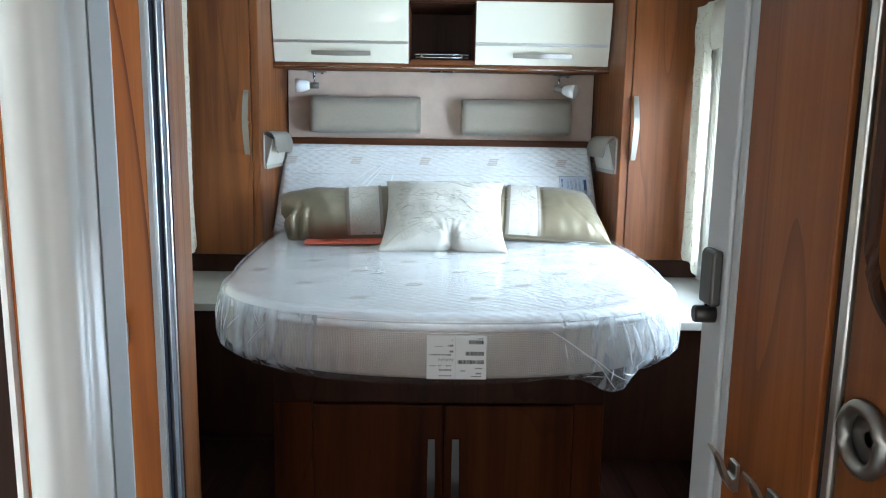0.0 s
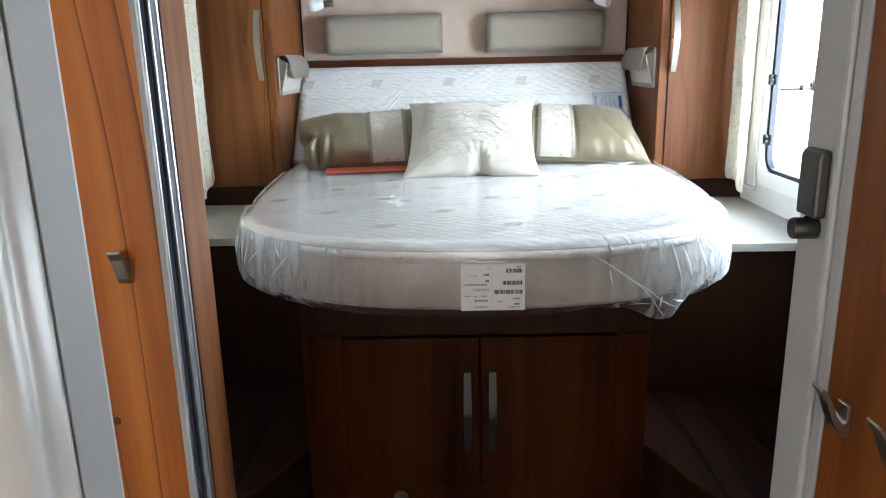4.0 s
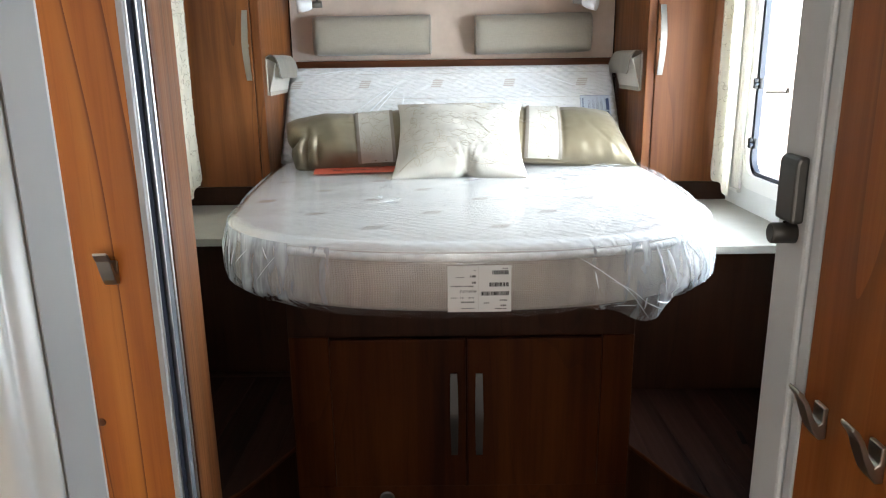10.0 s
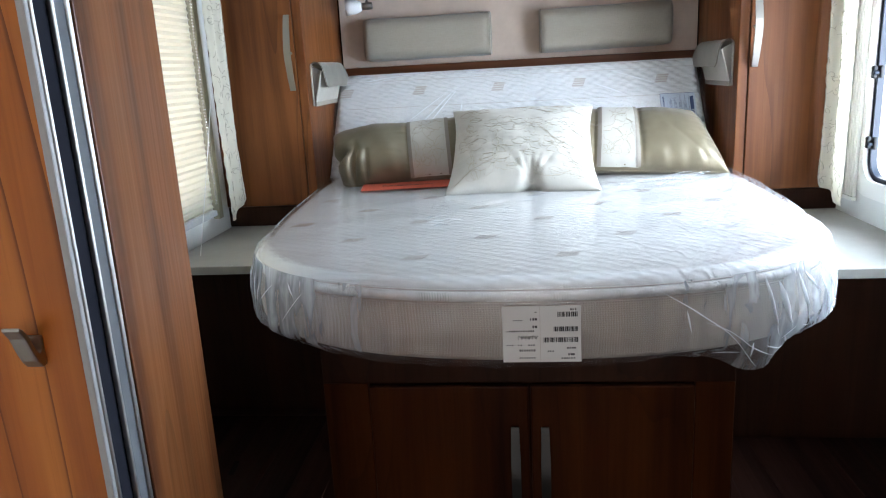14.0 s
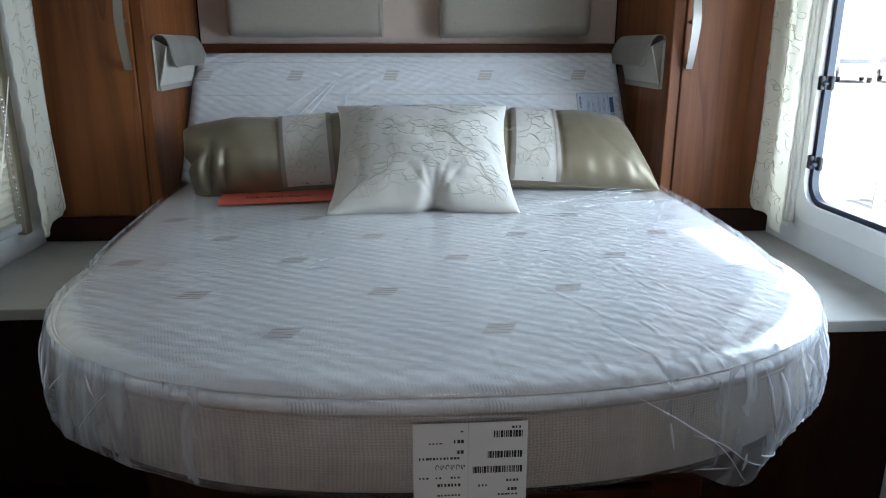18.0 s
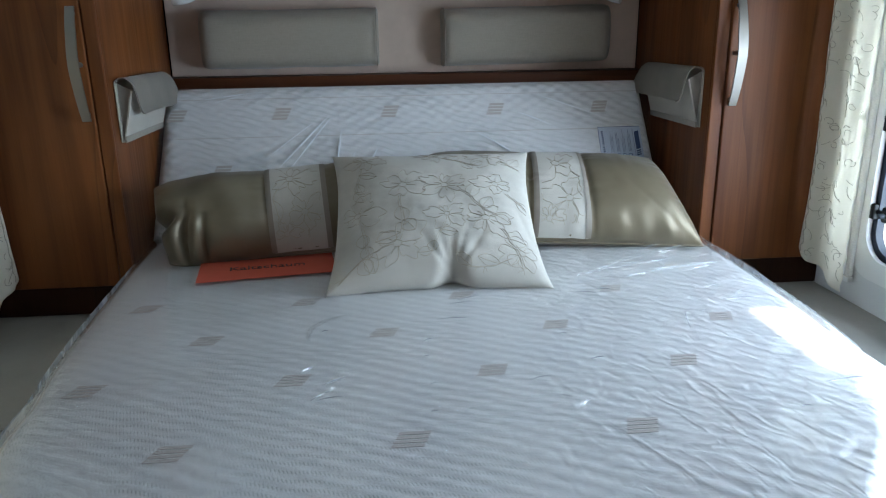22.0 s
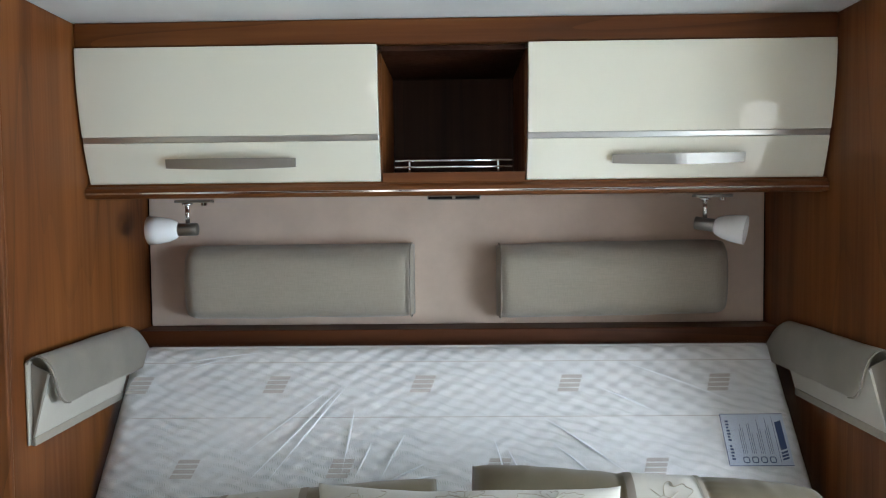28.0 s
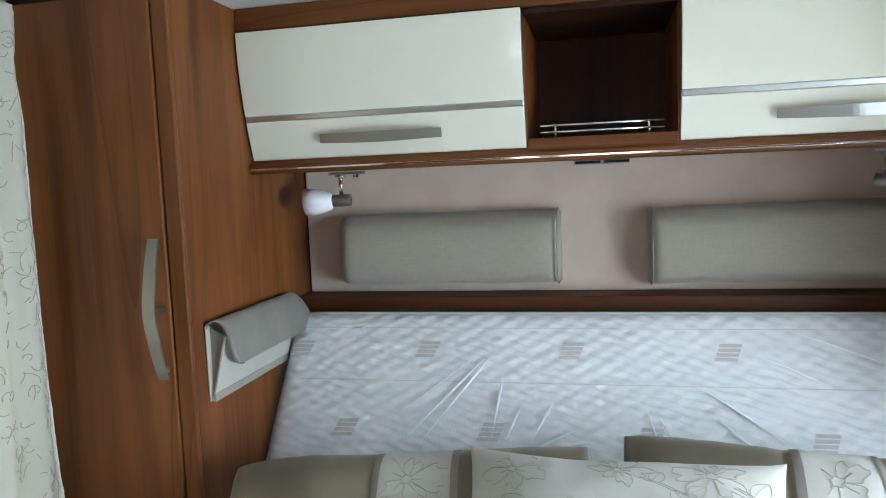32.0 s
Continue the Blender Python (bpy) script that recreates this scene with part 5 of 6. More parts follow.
# ---- overhead locker ----
locker = thing("overhead_locker", "walnut overhead locker with two cream gloss doors and a niche", "overhead cabinet", (0, 3.2, 1.64))
part("top_rail", box(-0.711, 3.012, 1.9185, 0.711, 3.03, ZC - 0.001, 0.003), WOOD_X, locker, "walnut top rail")
part("bottom_board", box(-0.711, 3.045, 1.652, 0.711, YB - 0.002, 1.664, 0.002), WOOD_X, locker)
part("front_rail", prism([(3.040, 1.636), (3.034, 1.640), (3.034, 1.654), (3.044, 1.660), (3.066, 1.660), (3.066, 1.636)], "x", -0.711, 0.711, 0.0015), WOOD_X, locker, "walnut front rail")
part("metal_line", box(-0.709, 3.0315, 1.6435, 0.709, 3.0345, 1.6475, 0.0008), CHROME, locker, "thin chrome line")
for xa, xb in ((-0.711, -0.700), (-0.150, -0.138), (0.138, 0.150), (0.700, 0.711)):
    part("upright", box(xa, 3.06, 1.6645, xb, YB - 0.003, 1.918), WOOD, locker)
part("niche_floor", box(-0.1375, 3.056, 1.6645, 0.1375, YB - 0.004, 1.681, 0.001), WOOD_X, locker)
part("niche_lip", box(-0.1375, 3.046, 1.6622, 0.1375, 3.0558, 1.681, 0.0015), WOOD_X, locker)
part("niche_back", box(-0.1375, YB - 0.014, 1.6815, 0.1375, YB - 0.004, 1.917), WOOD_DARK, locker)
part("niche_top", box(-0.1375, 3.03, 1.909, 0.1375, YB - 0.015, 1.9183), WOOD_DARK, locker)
part("gallery_rail", joined(tube([(-0.113, 3.052, 1.7035), (0.113, 3.052, 1.7035)], 0.0024, 8), tube([(-0.113, 3.052, 1.691), (0.113, 3.052, 1.691)], 0.0024, 8)), CHROME, locker, "double chrome gallery rail", True)
for x in (-0.085, 0.086):
    part("rail_post", tube([(x, 3.053, 1.681), (x, 3.053, 1.706)], 0.0026, 8), CHROME, locker, "", True)


def locker_door(x0, x1):
    n = 14
    zs = [1.664 + (1.9165 - 1.664) * k / n for k in range(n + 1)]

    def yf(z):
        t = (z - 1.664) / 0.2525
        return 3.050 - 0.047 * (1 - (1 - t) ** 2.0)

    def slab(za, zb, off, mat_name):
        pts = [z for z in zs if za < z < zb]
        pts = [za] + pts + [zb]
        return prism([(yf(z) + off, z) for z in pts] + [(yf(z) + off + 0.016, z) for z in reversed(pts)], "x", x0, x1, 0.0016)

    leaf = part("door", slab(1.664, 1.741, 0, ""), CREAM, locker, "cream gloss lower door leaf", False)
    part("upper_panel", slab(1.7525, 1.9165, 0, ""), CREAM, leaf, "cream gloss upper panel")
    part("metal_strip", slab(1.7412, 1.7523, 0.0015, ""), ALU, leaf, "silver metal strip")
    xm = (x0 + x1) / 2
    part("handle", bow_handle(Matrix.Translation((xm, yf(1.703) - 0.0, 1.703)) @ Euler((radians(99), 0, 0)).to_matrix().to_4x4(), 0.248, 0.021), NICKEL, leaf, "grey metal bow handle")


locker_door(-0.7075, -0.1405)
locker_door(0.1405, 0.7065)
clip = thing("locker_latch", "small dark metal touch light strip under the locker", "light", (0.0, 3.055, 1.632))
part("body", box(-0.052, 3.040, 1.6275, 0.052, 3.062, 1.6358, 0.002), NICKEL, clip)
for x in (-0.026, 0.026):
    part("slot", box(x - 0.023, 3.0385, 1.6292, x + 0.023, 3.0405, 1.6338), DARK, clip)

# ---- padded headboard panel, ledge and back cushions ----
hb = thing("headboard", "pinkish beige suede headboard panel above the bed", "headboard", (0, 3.31, 1.35))
part("pad", box(-0.706, 3.308, 1.348, 0.706, 3.333, 1.651, 0.003), SUEDE, hb)
part("shadow_gap", box(-0.7115, 3.318, 1.348, 0.7115, 3.3335, 1.6515), DARK, hb)
ledge = thing("headboard_ledge", "walnut ledge below the headboard panel", "ledge", (0, 3.27, 1.3))
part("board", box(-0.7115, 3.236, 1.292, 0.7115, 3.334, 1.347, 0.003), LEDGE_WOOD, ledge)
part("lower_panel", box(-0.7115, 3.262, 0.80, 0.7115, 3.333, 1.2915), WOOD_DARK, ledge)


def back_cushion(x0, x1, seam_side, lean):
    ob = thing("back_cushion", "grey-beige upholstered half-round back cushion on headboard", "cushion", ((x0 + x1) / 2, 3.25, 1.45), "back cushions")
    bm, n, m, rows = bmesh.new(), 40, 30, []
    for i in range(n + 1):
        u = i / n
        x = x0 + (x1 - x0) * u
        e = min(u, 1 - u) * (x1 - x0)
        k = math.sqrt(max(0.0, 1 - max(0.0, 1 - e / 0.042) ** 2)) * 0.26 + 0.74
        row = []
        for j in range(m + 1):
            a = math.pi * j / m
            cy, cz = math.sin(a), math.cos(a)
            dy = 0.092 * abs(cy) ** 0.55 * k
            dz = 0.083 * math.copysign(abs(cz) ** 0.62, cz) * (0.80 + 0.20 * k)
            w = 0.0022 * noise.noise((x * 11, a * 2.2, lean))
            row.append(bm.verts.new((x + 0.004 * cy * (1 if u > 0.5 else -1) * 0.2, 3.3075 - dy - w, 1.452 + dz + lean * (u - 0.5) + w)))
        rows.append(row)
    for a, b in zip(rows, rows[1:]):
        for j in range(m):
            bm.faces.new((a[j], a[j + 1], b[j + 1], b[j]))
    bm.faces.new([r for r in rows[0]])
    bm.faces.new([r for r in rows[-1]][::-1])
    bmesh.ops.recalc_face_normals(bm, faces=bm.faces[:])
    part("cover", bm, GREY_CLOTH, ob, "", True)
    xs = x1 - 0.006 if seam_side > 0 else x0 + 0.006
    part("seam", tube([(xs, 3.3075 - 0.0925 * abs(math.sin(a)) ** 0.55, 1.452 + 0.0832 * math.copysign(abs(math.cos(a)) ** 0.62, math.cos(a)) + lean * 0.5 * seam_side) for a in (math.pi * k / 24 for k in range(25))], 0.0016, 6), PIPING, ob, "stitched end seam", True)


back_cushion(-0.600, -0.092, 1, 0.002)
back_cushion(0.095, 0.598, -1, 0.006)


def reading_lamp(x, axis):
    """A small spot under the locker; axis: the way its opal shade opens."""
    ob = thing("reading_lamp", "small reading spot with opal glass shade under locker", "reading lamp", (x, 3.16, 1.635), "reading lamps")
    part("ceiling_plate", box(x - 0.024, 3.148, 1.6298, x + 0.054, 3.172, 1.6358, 0.002), NICKEL, ob, "metal mounting plate")
    part("switch", lathe([(0.006, 0), (0.006, -0.006), (0, -0.006)], pose(x + 0.036, 3.16, 1.6296), 14), CHROME, ob)
    part("collar", lathe([(0.011, 0), (0.011, -0.005), (0, -0.005)], pose(x, 3.16, 1.6296), 18), CHROME, ob, "", True)
    part("stem", tube([(x, 3.16, 1.628), (x, 3.16, 1.587)], 0.0048, 12), CHROME, ob, "", True)
    d = Vector(axis).normalized()
    m = look(Vector((x, 3.16, 1.574)) - d * 0.020, Vector((x, 3.16, 1.574)) + d)
    flip = Matrix.Rotation(math.pi, 4, "X")
    part("socket", lathe([(0.0, 0.0), (0.0125, 0.0), (0.0135, 0.002), (0.0135, 0.040), (0.011, 0.042), (0, 0.042)], m @ flip, 24), NICKEL, ob, "brushed metal socket", True)
    shade = [(0.012, 0.038), (0.0185, 0.044), (0.0245, 0.058), (0.0285, 0.078), (0.0300, 0.100), (0.0285, 0.1005), (0.0265, 0.078), (0.0225, 0.059), (0.014, 0.046), (0.0, 0.046)]
    part("shade", lathe(shade, m @ flip, 32), OPAL, ob, "white opal glass shade", True)


reading_lamp(-0.560, (-1.0, -0.06, -0.02))
reading_lamp(0.520, (0.86, -0.5, -0.16))

# ---- pillows ----


def pillow_point(u, v, w, h, t, pinch=0.085):
    """u, v in -1..1 on the pillow's face; returns local x, y and half thickness."""
    x = u * w / 2 * (1 - pinch * (1 - abs(v) ** 2.6))
    y = v * h / 2 * (1 - pinch * (1 - abs(u) ** 2.6) + 0.006 * math.sin(5 * u))
    k = max(0.0, (1 - abs(u) ** 2.6)) ** 0.55 * max(0.0, (1 - abs(v) ** 2.6)) ** 0.55
    return x, y, t / 2 * k


def pillow_body(w, h, t, m, wrinkle, seed, n=44, pillow_point=pillow_point):
    bm, faces = bmesh.new(), []
    for side in (1, -1):
        rows = []
        for j in range(n + 1):
            row = []
            for i in range(n + 1):
                u, v = i / n * 2 - 1, j / n * 2 - 1
                x, y, d = pillow_point(u, v, w, h, t)
                row.append(bm.verts.new((x, y, side * d + wrinkle(u, v, seed) * (d / (t / 2)) ** 0.5 if side > 0 else side * d)))
            rows.append(row)
        for a, b in zip(rows, rows[1:]):
            for i in range(n):
                bm.faces.new((a[i], a[i + 1], b[i + 1], b[i]) if side > 0 else (a[i + 1], a[i], b[i], b[i + 1]))
    bmesh.ops.remove_doubles(bm, verts=bm.verts[:], dist=0.0004)
    bmesh.ops.recalc_face_normals(bm, faces=bm.faces[:])
    return moved(bm, m)


def flower_lines(rnd, cx, cy, r):
    """Outline strokes of one ruffled blossom with a branch, buds and leaves, in pillow face units."""
    lines, petals, a0 = [], rnd.choice((4, 5, 6)), rnd.uniform(0, 6.3)
    for k in range(petals):
        a, pts = a0 + math.tau * k / petals + rnd.uniform(-0.12, 0.12), []
        size, ruffle, ph = rnd.uniform(0.65, 1.45), rnd.uniform(0.08, 0.20), rnd.uniform(0, 6)
        for q in range(27):
            f = q / 26
            ang = a + (f - 0.5) * math.tau / petals * 1.02
            rad = r * size * (0.22 + 0.80 * math.sin(math.pi * f) ** 0.30 + ruffle * (math.sin(11 * f + ph) + 0.6 * math.sin(23 * f + 2 * ph)) * math.sin(math.pi * f))
            pts.append((cx + rad * math.cos(ang), cy + rad * math.sin(ang)))
        lines.append(pts)
        b = a + rnd.uniform(-0.2, 0.2)
        lines.append([(cx + r * f * math.cos(b + 0.2 * f), cy + r * f * math.sin(b + 0.2 * f)) for f in (0.15, 0.3, 0.42, 0.52)])
    lines.append([(cx + r * (0.15 + 0.05 * (q % 2)) * math.cos(q * 0.57), cy + r * (0.15 + 0.05 * (q % 2)) * math.sin(q * 0.57)) for q in range(12)])
    a = rnd.uniform(3.4, 5.8)
    stalk, x, y = [], cx + r * 0.8 * math.cos(a), cy + r * 0.8 * math.sin(a)
    for q in range(14):
        stalk.append((x, y))
        a += rnd.uniform(-0.22, 0.22)
        x, y = x + r * 0.17 * math.cos(a), y + r * 0.17 * math.sin(a)
    lines += [stalk, [(px + 0.022, py + 0.008) for px, py in stalk]]
    for base in (4, 9, 13):
        lx, ly, la, ln = *stalk[base], a + rnd.uniform(-1.6, 1.6), rnd.uniform(0.7, 1.2)
        for sg in (1, -1, 0.15):
            lines.append([(lx + r * ln * f * math.cos(la) - sg * r * 0.32 * math.sin(math.pi * f) ** 0.8 * math.sin(la), ly + r * ln * f * math.sin(la) + sg * r * 0.32 * math.sin(math.pi * f) ** 0.8 * math.cos(la)) for f in (q / 10 for q in range(11))])
    return lines


def stitched(lines, place, clip, radius=0.0008):
    bits = []
    for ln in lines:
        run = []
        for u, v in ln + [(9, 9)]:
            if clip(u, v):
                run.append(place(u, v))
            else:
                if len(run) > 2:
                    bits.append(tube(run, radius, 4))
                run = []
    return joined(*bits)


def tuft(u, v, seed):
    """Soft dents of a cushion, with folds that run up from the pinched lower edge."""
    w = 0.0045 * noise.noise((u * 2.2, v * 2.2, seed)) + 0.0024 * noise.noise((u * 5, v * 5, seed)) + 0.0010 * noise.noise((u * 12, v * 12, seed + 3))
    du, low = u - 0.12, math.exp(-((v + 0.95) / 0.40) ** 2)
    w -= 0.020 * math.exp(-abs(du) / 0.030) * math.exp(-((v + 0.98) / 0.26) ** 2)
    for slope, depth, wide in ((0.62, 0.009, 0.035), (0.28, 0.010, 0.028), (-0.22, 0.010, 0.030), (-0.55, 0.008, 0.035), (0.05, 0.006, 0.020)):
        w -= depth * math.exp(-abs(du - slope * (v + 1)) / wide) * low
    w += 0.006 * math.exp(-((du - 0.13) / 0.07) ** 2) * low + 0.006 * math.exp(-((du + 0.13) / 0.07) ** 2) * low
    w -= 0.006 * math.exp(-abs(u + 0.78 + 0.3 * (v + 0.2)) / 0.05) * math.exp(-((v - 0.1) / 0.6) ** 2)
    w -= 0.004 * math.exp(-abs(u - 0.80 + 0.25 * v) / 0.04) * math.exp(-((v + 0.35) / 0.4) ** 2)
    return w


def square_point(u, v, w, h, t):
    """The square cushion's outline: pinched sides and a notch in the lower edge."""
    x, y, d = pillow_point(u, v, w, h, t)
    return x, y + 0.024 * math.exp(-((u - 0.12) / 0.13) ** 2) * max(0.0, -v) ** 5, d


sq = thing("scatter_cushion", "square ivory cushion embroidered with taupe flower outlines", "pillow", (0.01, 2.56, 1.06))
SQ_M = Matrix.Translation((0.014, 2.575, 1.072)) @ Euler((radians(34), 0, radians(-1.5))).to_matrix().to_4x4()
SQ_W, SQ_H, SQ_T = 0.462, 0.405, 0.14
part("cover", pillow_body(SQ_W, SQ_H, SQ_T, SQ_M, tuft, 2.0, 90, square_point), PILLOW_WHITE, sq, "", True)


def sq_place(u, v):
    x, y, d = square_point(u, v, SQ_W, SQ_H, SQ_T)
    return SQ_M @ Vector((x, y, d + tuft(u, v, 2.0) * (d / (SQ_T / 2)) ** 0.5 + 0.0004))


_rnd, _lines = random.Random(21), []
for cx, cy, r in ((-0.32, 0.22, 0.24), (0.10, 0.20, 0.22), (-0.38, -0.62, 0.24), (0.55, 0.78, 0.20), (-0.70, 0.74, 0.18), (-0.02, 0.78, 0.16), (0.62, 0.22, 0.20), (0.48, -0.30, 0.22), (-0.78, -0.14, 0.20), (0.78, -0.70, 0.18), (0.10, -0.26, 0.16)):
    _lines += flower_lines(_rnd, cx, cy, r)
part("embroidery", stitched(_lines, sq_place, lambda u, v: abs(u) < 0.93 and abs(v) < 0.93, 0.00055), THREAD, sq, "taupe stitched flower outlines", kind="stuff")


def bolster(name_label, m, w, h, t, band, seed, folds, taper, ends):
    ob = thing("bolster_pillow", name_label, "pillow", m.translation, "bed pillows")

    def point(u, v, w, h, t):
        x, y, d = pillow_point(u, v, w, h, t, 0.045)
        d = t / 2 * max(0.0, 1 - abs(u) ** 7) ** 0.5 * max(0.0, 1 - abs(v) ** 2.2) ** 0.5
        y *= 1 - (0.16 if u < 0 else 0.04) * ends[0] * abs(u) ** 5 - ends[1] * max(0.0, u) ** 6 * max(0.0, v) * 0.14
        x *= 1 - 0.035 * abs(v) ** 3
        if u < 0:
            x += ends[0] * u ** 6 * (0.030 * max(0.0, -v) + 0.034 * math.exp(-((v + 0.12) / 0.16) ** 2))
        return x - taper * max(0.0, u) * (v + 1) * w / 4, y, d

    def wr(u, v, sd):
        soft = 0.003 * noise.noise((u * 4, v * 2, sd)) + 0.0007 * noise.noise((u * 13, v * 5, sd + 4))
        pucker = 0.0035 * math.sin(u * 34 + 5 * noise.noise((u * 3, 0, sd))) * max(0.0, abs(v) - 0.45)
        drawn = 0.0
        for e in (*band, -0.97, 0.97):
            d = abs(u - e)
            drawn += 0.0042 * math.exp(-d / 0.10) * math.sin(9.0 * v + 14.0 * noise.noise((v * 2.0, e * 3, sd))) * noise.noise((u * 6, v * 3.5, sd + 9))
        return soft + pucker + drawn + folds(u, v)

    part("cover", pillow_body(w, h, t, m, wr, seed, 96, point), SATIN, ob, "olive-gold satin cover", True)

    def strip(u0, u1, off, mat, name, label_="", nn=10):
        bm, rows = bmesh.new(), []
        for j in range(41):
            v = -0.985 + 1.97 * j / 40
            row = []
            for i in range(nn + 1):
                u = u0 + (u1 - u0) * i / nn
                x, y, d = point(u, v, w, h, t)
                row.append(bm.verts.new(m @ Vector((x, y, d + wr(u, v, seed) * (d / (t / 2)) ** 0.5 + off))))
            rows.append(row)
        for a, b in zip(rows, rows[1:]):
            for i in range(nn):
                bm.faces.new((a[i], a[i + 1], b[i + 1], b[i]))
        return part(name, bm, mat, ob, label_, True)

    b0, b1 = band
    strip(b0, b1, 0.0016, PILLOW_WHITE, "band", "ivory band with stitched flowers")
    for u in (b0, b1):
        strip(u - 0.020, u + 0.020, 0.0034, PIPING, "band_edging", "taupe ribbon edging", 3)
    rnd, lines = random.Random(int(seed * 7)), []
    mid = (b0 + b1) / 2
    for du, cy, r in ((-0.04, 0.42, 0.42), (0.05, -0.38, 0.40), (-0.10, -0.75, 0.28)):
        lines += [[(mid + du + (a - mid) * h / w * 1.1, b) for a, b in ln] for ln in flower_lines(rnd, mid, cy, r)]

    def place(u, v):
        x, y, d = point(u, v, w, h, t)
        return m @ Vector((x, y, d + wr(u, v, seed) * (d / (t / 2)) ** 0.5 + 0.0022))

    part("embroidery", stitched(lines, place, lambda u, v: b0 + 0.03 < u < b1 - 0.03 and abs(v) < 0.84, 0.0007), THREAD, ob, "taupe stitched flowers", kind="stuff")
    part("seam", tube([m @ Vector((*point(k / 40 * 2 - 1, -1, w, h, t)[:2], 0)) for k in range(41)], 0.0019, 6), SATIN, ob, "satin edge piping", True)
    return ob


def left_folds(u, v):
    """Deep creases and lobes of the crumpled end."""
    low = min(1.0, max(0.0, 0.25 - v))
    dent = -0.050 * math.exp(-abs(u + 0.735 - 0.05 * v) / 0.040) * low
    crease = -0.040 * math.exp(-abs(u + 0.600 - 0.03 * v) / 0.025) * min(1.0, max(0.0, -0.15 - v) * 1.8)
    lobe = 0.016 * math.exp(-((u + 0.86) / 0.06) ** 2) * low + 0.012 * math.exp(-((u + 0.665) / 0.035) ** 2) * low
    belly = 0.012 * math.exp(-((u + 0.40 + 0.1 * v) / 0.14) ** 2)
    hollow = -0.030 * math.exp(-((u + 0.95) / 0.09) ** 2 - ((v + 0.1) / 0.25) ** 2)
    near_band = -0.010 * math.exp(-abs(u + 0.15) / 0.03) + -0.008 * math.exp(-abs(u - 0.34) / 0.03)
    return dent + crease + lobe + belly + hollow + near_band


def right_folds(u, v):
    """Small gathers along the lower seam, a hollow beside the band and a soft dip above the plump end."""
    gathers = 0.0032 * math.sin(u * 38 + 4 * noise.noise((u * 5, 1.0, 3))) * max(0.0, -v - 0.35)
    tight = -0.010 * math.exp(-abs(u - 0.19) / 0.03) - 0.010 * math.exp(-abs(u + 0.27) / 0.03)
    rays = -0.005 * math.exp(-abs(u - 0.86 + 0.35 * (v + 0.9)) / 0.04) * max(0.0, 0.2 - v)
    return gathers + tight + rays + 0.0015 * noise.noise((u * 8, v * 2, 3)) - 0.010 * math.exp(-((u - 0.75) / 0.2) ** 2 - ((v - 0.8) / 0.3) ** 2)


bolster("olive-gold satin pillow with an ivory flowered band, dented end", Matrix.Translation((-0.325, 2.750, 1.055)) @ Euler((radians(53), radians(-2.6), radians(6))).to_matrix().to_4x4(), 0.63, 0.228, 0.185, (-0.12, 0.30), 1.3, left_folds, 0.0, (1.0, 0.0))
bolster("olive-gold satin pillow with an ivory flowered band, plump end", Matrix.Translation((0.346, 2.765, 1.064)) @ Euler((radians(44), radians(2.0), radians(-5))).to_matrix().to_4x4(), 0.685, 0.265, 0.155, (-0.23, 0.15), 2.7, right_folds, 0.28, (0.3, 0.6))

paper = thing("paper_sign", "red paper sheet with black lettering lying on the mattress", "paper", (-0.36, 2.62, 0.963))
PM = pose(-0.365, 2.645, 0.9638, 0, 0, 8)
part("sheet", moved(box(-0.148, -0.105, 0, 0.148, 0.105, 0.0006), PM), PAPER_RED, paper)
lettering("Kaltschaum", 0.036, PM @ Matrix.Translation((0.0, -0.030, 0.0012)), INK, paper, "black printed word")

# ---- outside: hard standing, parked vehicles, fence ----
ground = structure("ground", box(-400, -400, -0.76, 400, 400, -0.70), ASPHALT, "grey hard standing outside the vehicle")
CAR_PAINT = [material(n, c, 0.25)[0] for n, c in (("white_car_paint", (0.72, 0.72, 0.73)), ("silver_car_paint", (0.52, 0.54, 0.56)))]
CAR_GLASS = material("tinted_car_glass", (0.22, 0.27, 0.31), 0.08)[0]
_m = bpy.data.materials.new("hazy_bright_sky")
_m.use_nodes = True
_b = _m.node_tree.nodes["Principled BSDF"]
_b.inputs["Base Color"].default_value = (0.8, 0.8, 0.8, 1)
_b.inputs["Emission Color"].default_value = (0.80, 0.90, 1.0, 1)
_b.inputs["Emission Strength"].default_value = 3.6
structure("backdrop", box(70, -240, -0.7, 70.5, 260, 62), _m, "bright hazy sky in the distance")


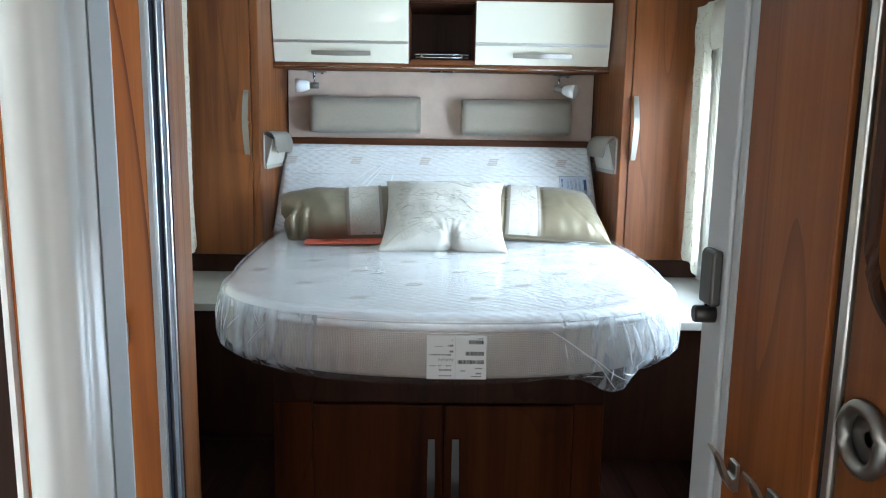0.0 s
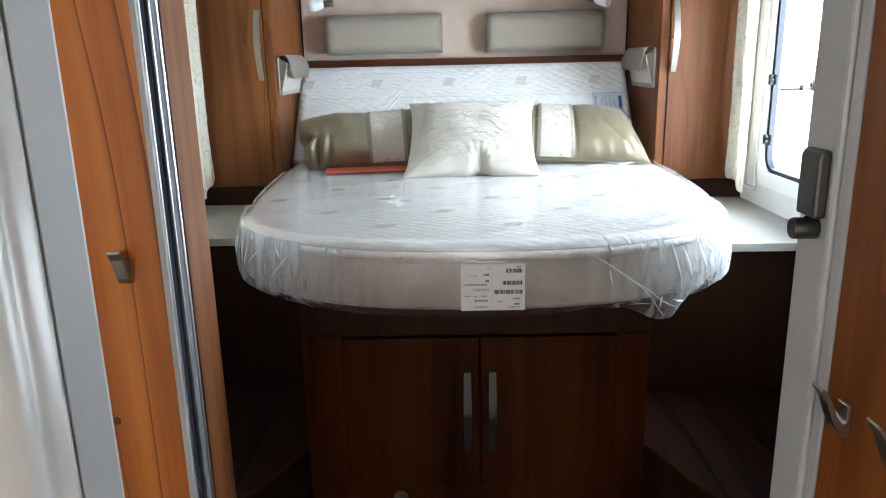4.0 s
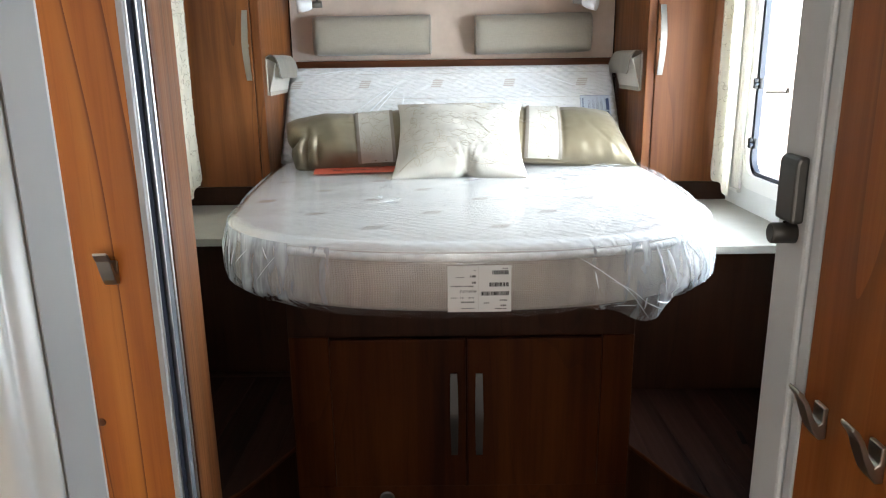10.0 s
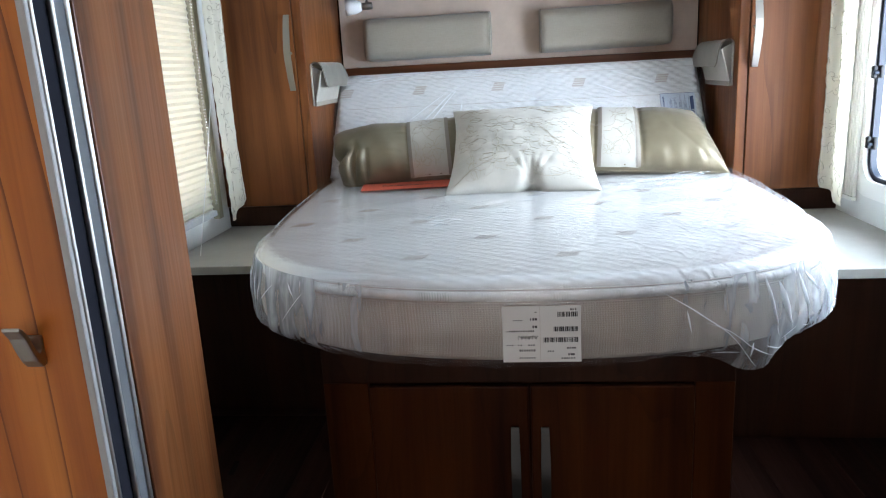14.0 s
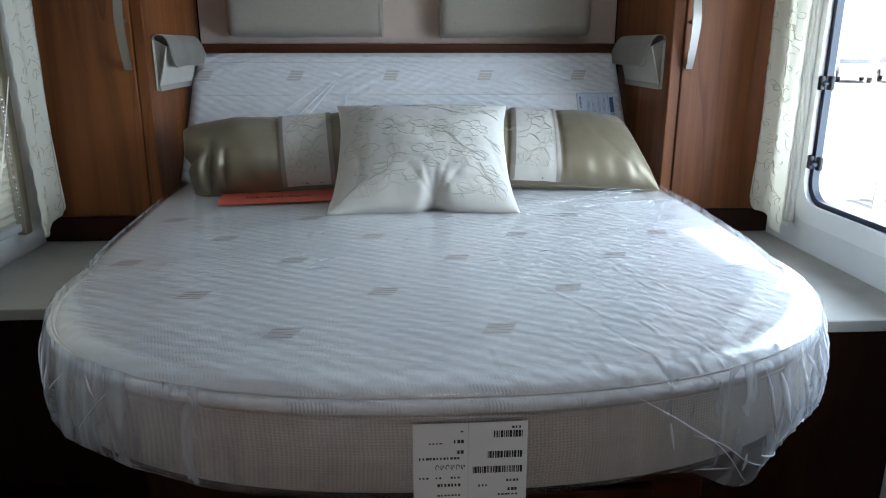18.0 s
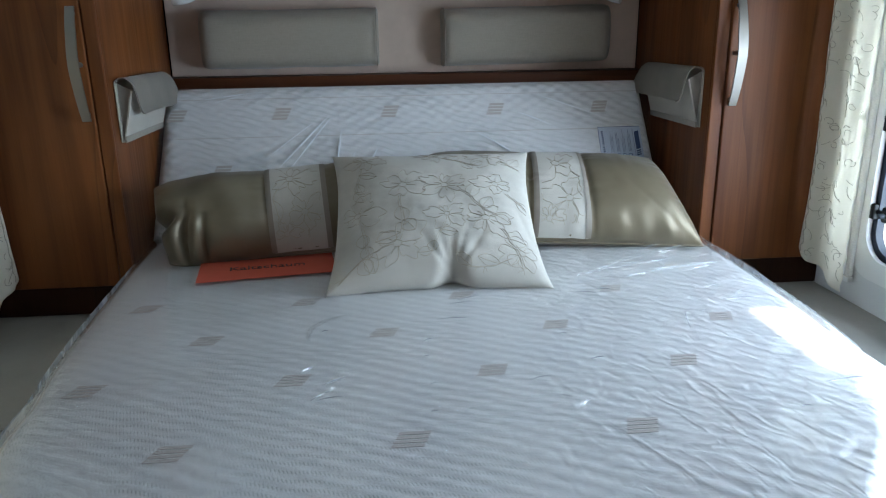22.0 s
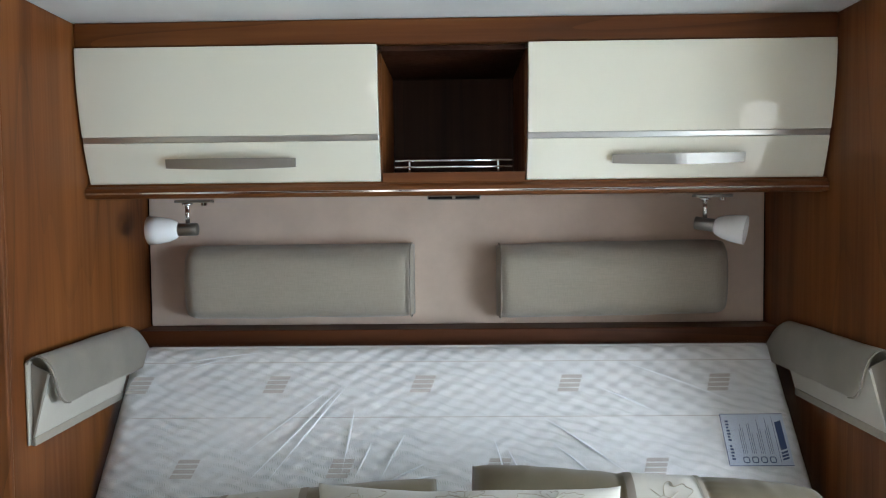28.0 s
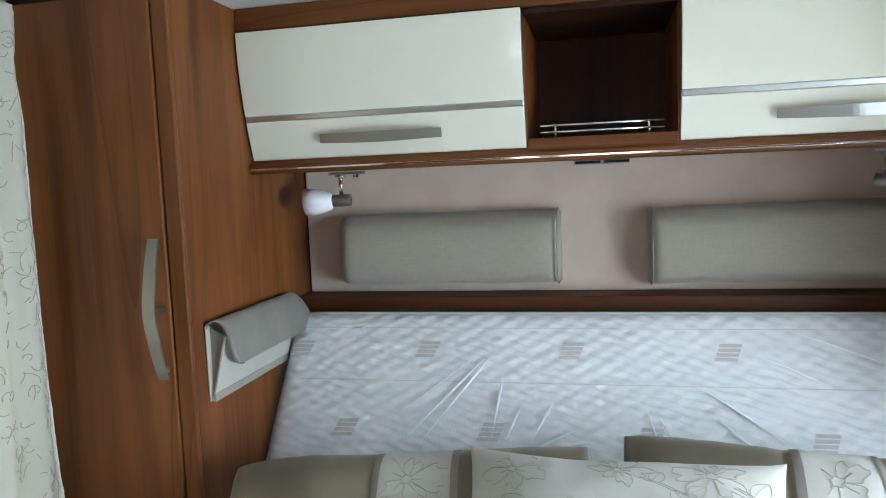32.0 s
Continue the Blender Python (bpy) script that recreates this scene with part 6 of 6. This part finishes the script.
def parked_car(x, y, turn, paint, tall, label_):
    ob = thing("parked_car", label_, "car", (0, 0, 0), "parked vehicles")
    h = 1.45 if not tall else 2.3
    side = [(-2.1, 0.35), (-2.15, 0.75), (-1.95, 0.95), (-1.1, 1.0), (-0.55, h), (1.35, h), (1.9, 1.0), (2.1, 0.9), (2.12, 0.4), (1.8, 0.3), (-1.8, 0.3)]
    part("body", prism(side, "y", -0.85, 0.85, 0.05), paint, ob)
    for sy in (-0.86, 0.86):
        part("side_window", prism([(-0.85, 1.04), (-0.47, h - 0.1), (1.25, h - 0.1), (1.62, 1.04)], "y", sy - 0.012, sy + 0.012), CAR_GLASS, ob)
    part("windscreen", prism([(-1.10, 1.03), (-0.60, h - 0.06), (-0.58, h - 0.06), (-1.07, 1.03)], "y", -0.74, 0.74), CAR_GLASS, ob)
    for wx in (-1.35, 1.3):
        for sy in (-0.78, 0.78):
            tyre = part("wheel", lathe([(0.0, -0.1), (0.31, -0.1), (0.33, -0.06), (0.33, 0.06), (0.31, 0.1), (0.0, 0.1)], pose(wx, sy, 0.33, 90), 22), BLACK_RUBBER, ob, "", True)
            part("rim", lathe([(0.0, -0.105), (0.2, -0.105), (0.2, 0.105), (0.0, 0.105)], pose(wx, sy, 0.33, 90), 18), NICKEL, tyre)
    ob.matrix_basis = pose(x, y, -0.70, 0, 0, turn)
    return ob


for k, (cx, cy) in enumerate(((17.5, 44.8), (19.6, 44.0), (21.6, 43.2), (23.7, 42.3), (25.7, 41.4), (28.0, 40.4))):
    parked_car(cx, cy, 63 + 2 * (k % 3), CAR_PAINT[0 if k % 3 else 1], k == 3, "pale car parked in a row on the hard standing")
fence = thing("pale_fence", "pale slatted fence outside the window", "fence", (7.0, 10.0, -0.7))
for k in range(26):
    part("slat", box(6.0 + 0.22 * k, 9.4 + 0.06 * k, -0.70, 6.14 + 0.22 * k, 9.43 + 0.06 * k, 0.35, 0.005), WHITE_PLASTIC, fence)
part("fence_rail", moved(box(0, 0, 0, 5.9, 0.04, 0.08), pose(5.95, 9.44, 0.0, 0, 0, 15.2)), WHITE_PLASTIC, fence)
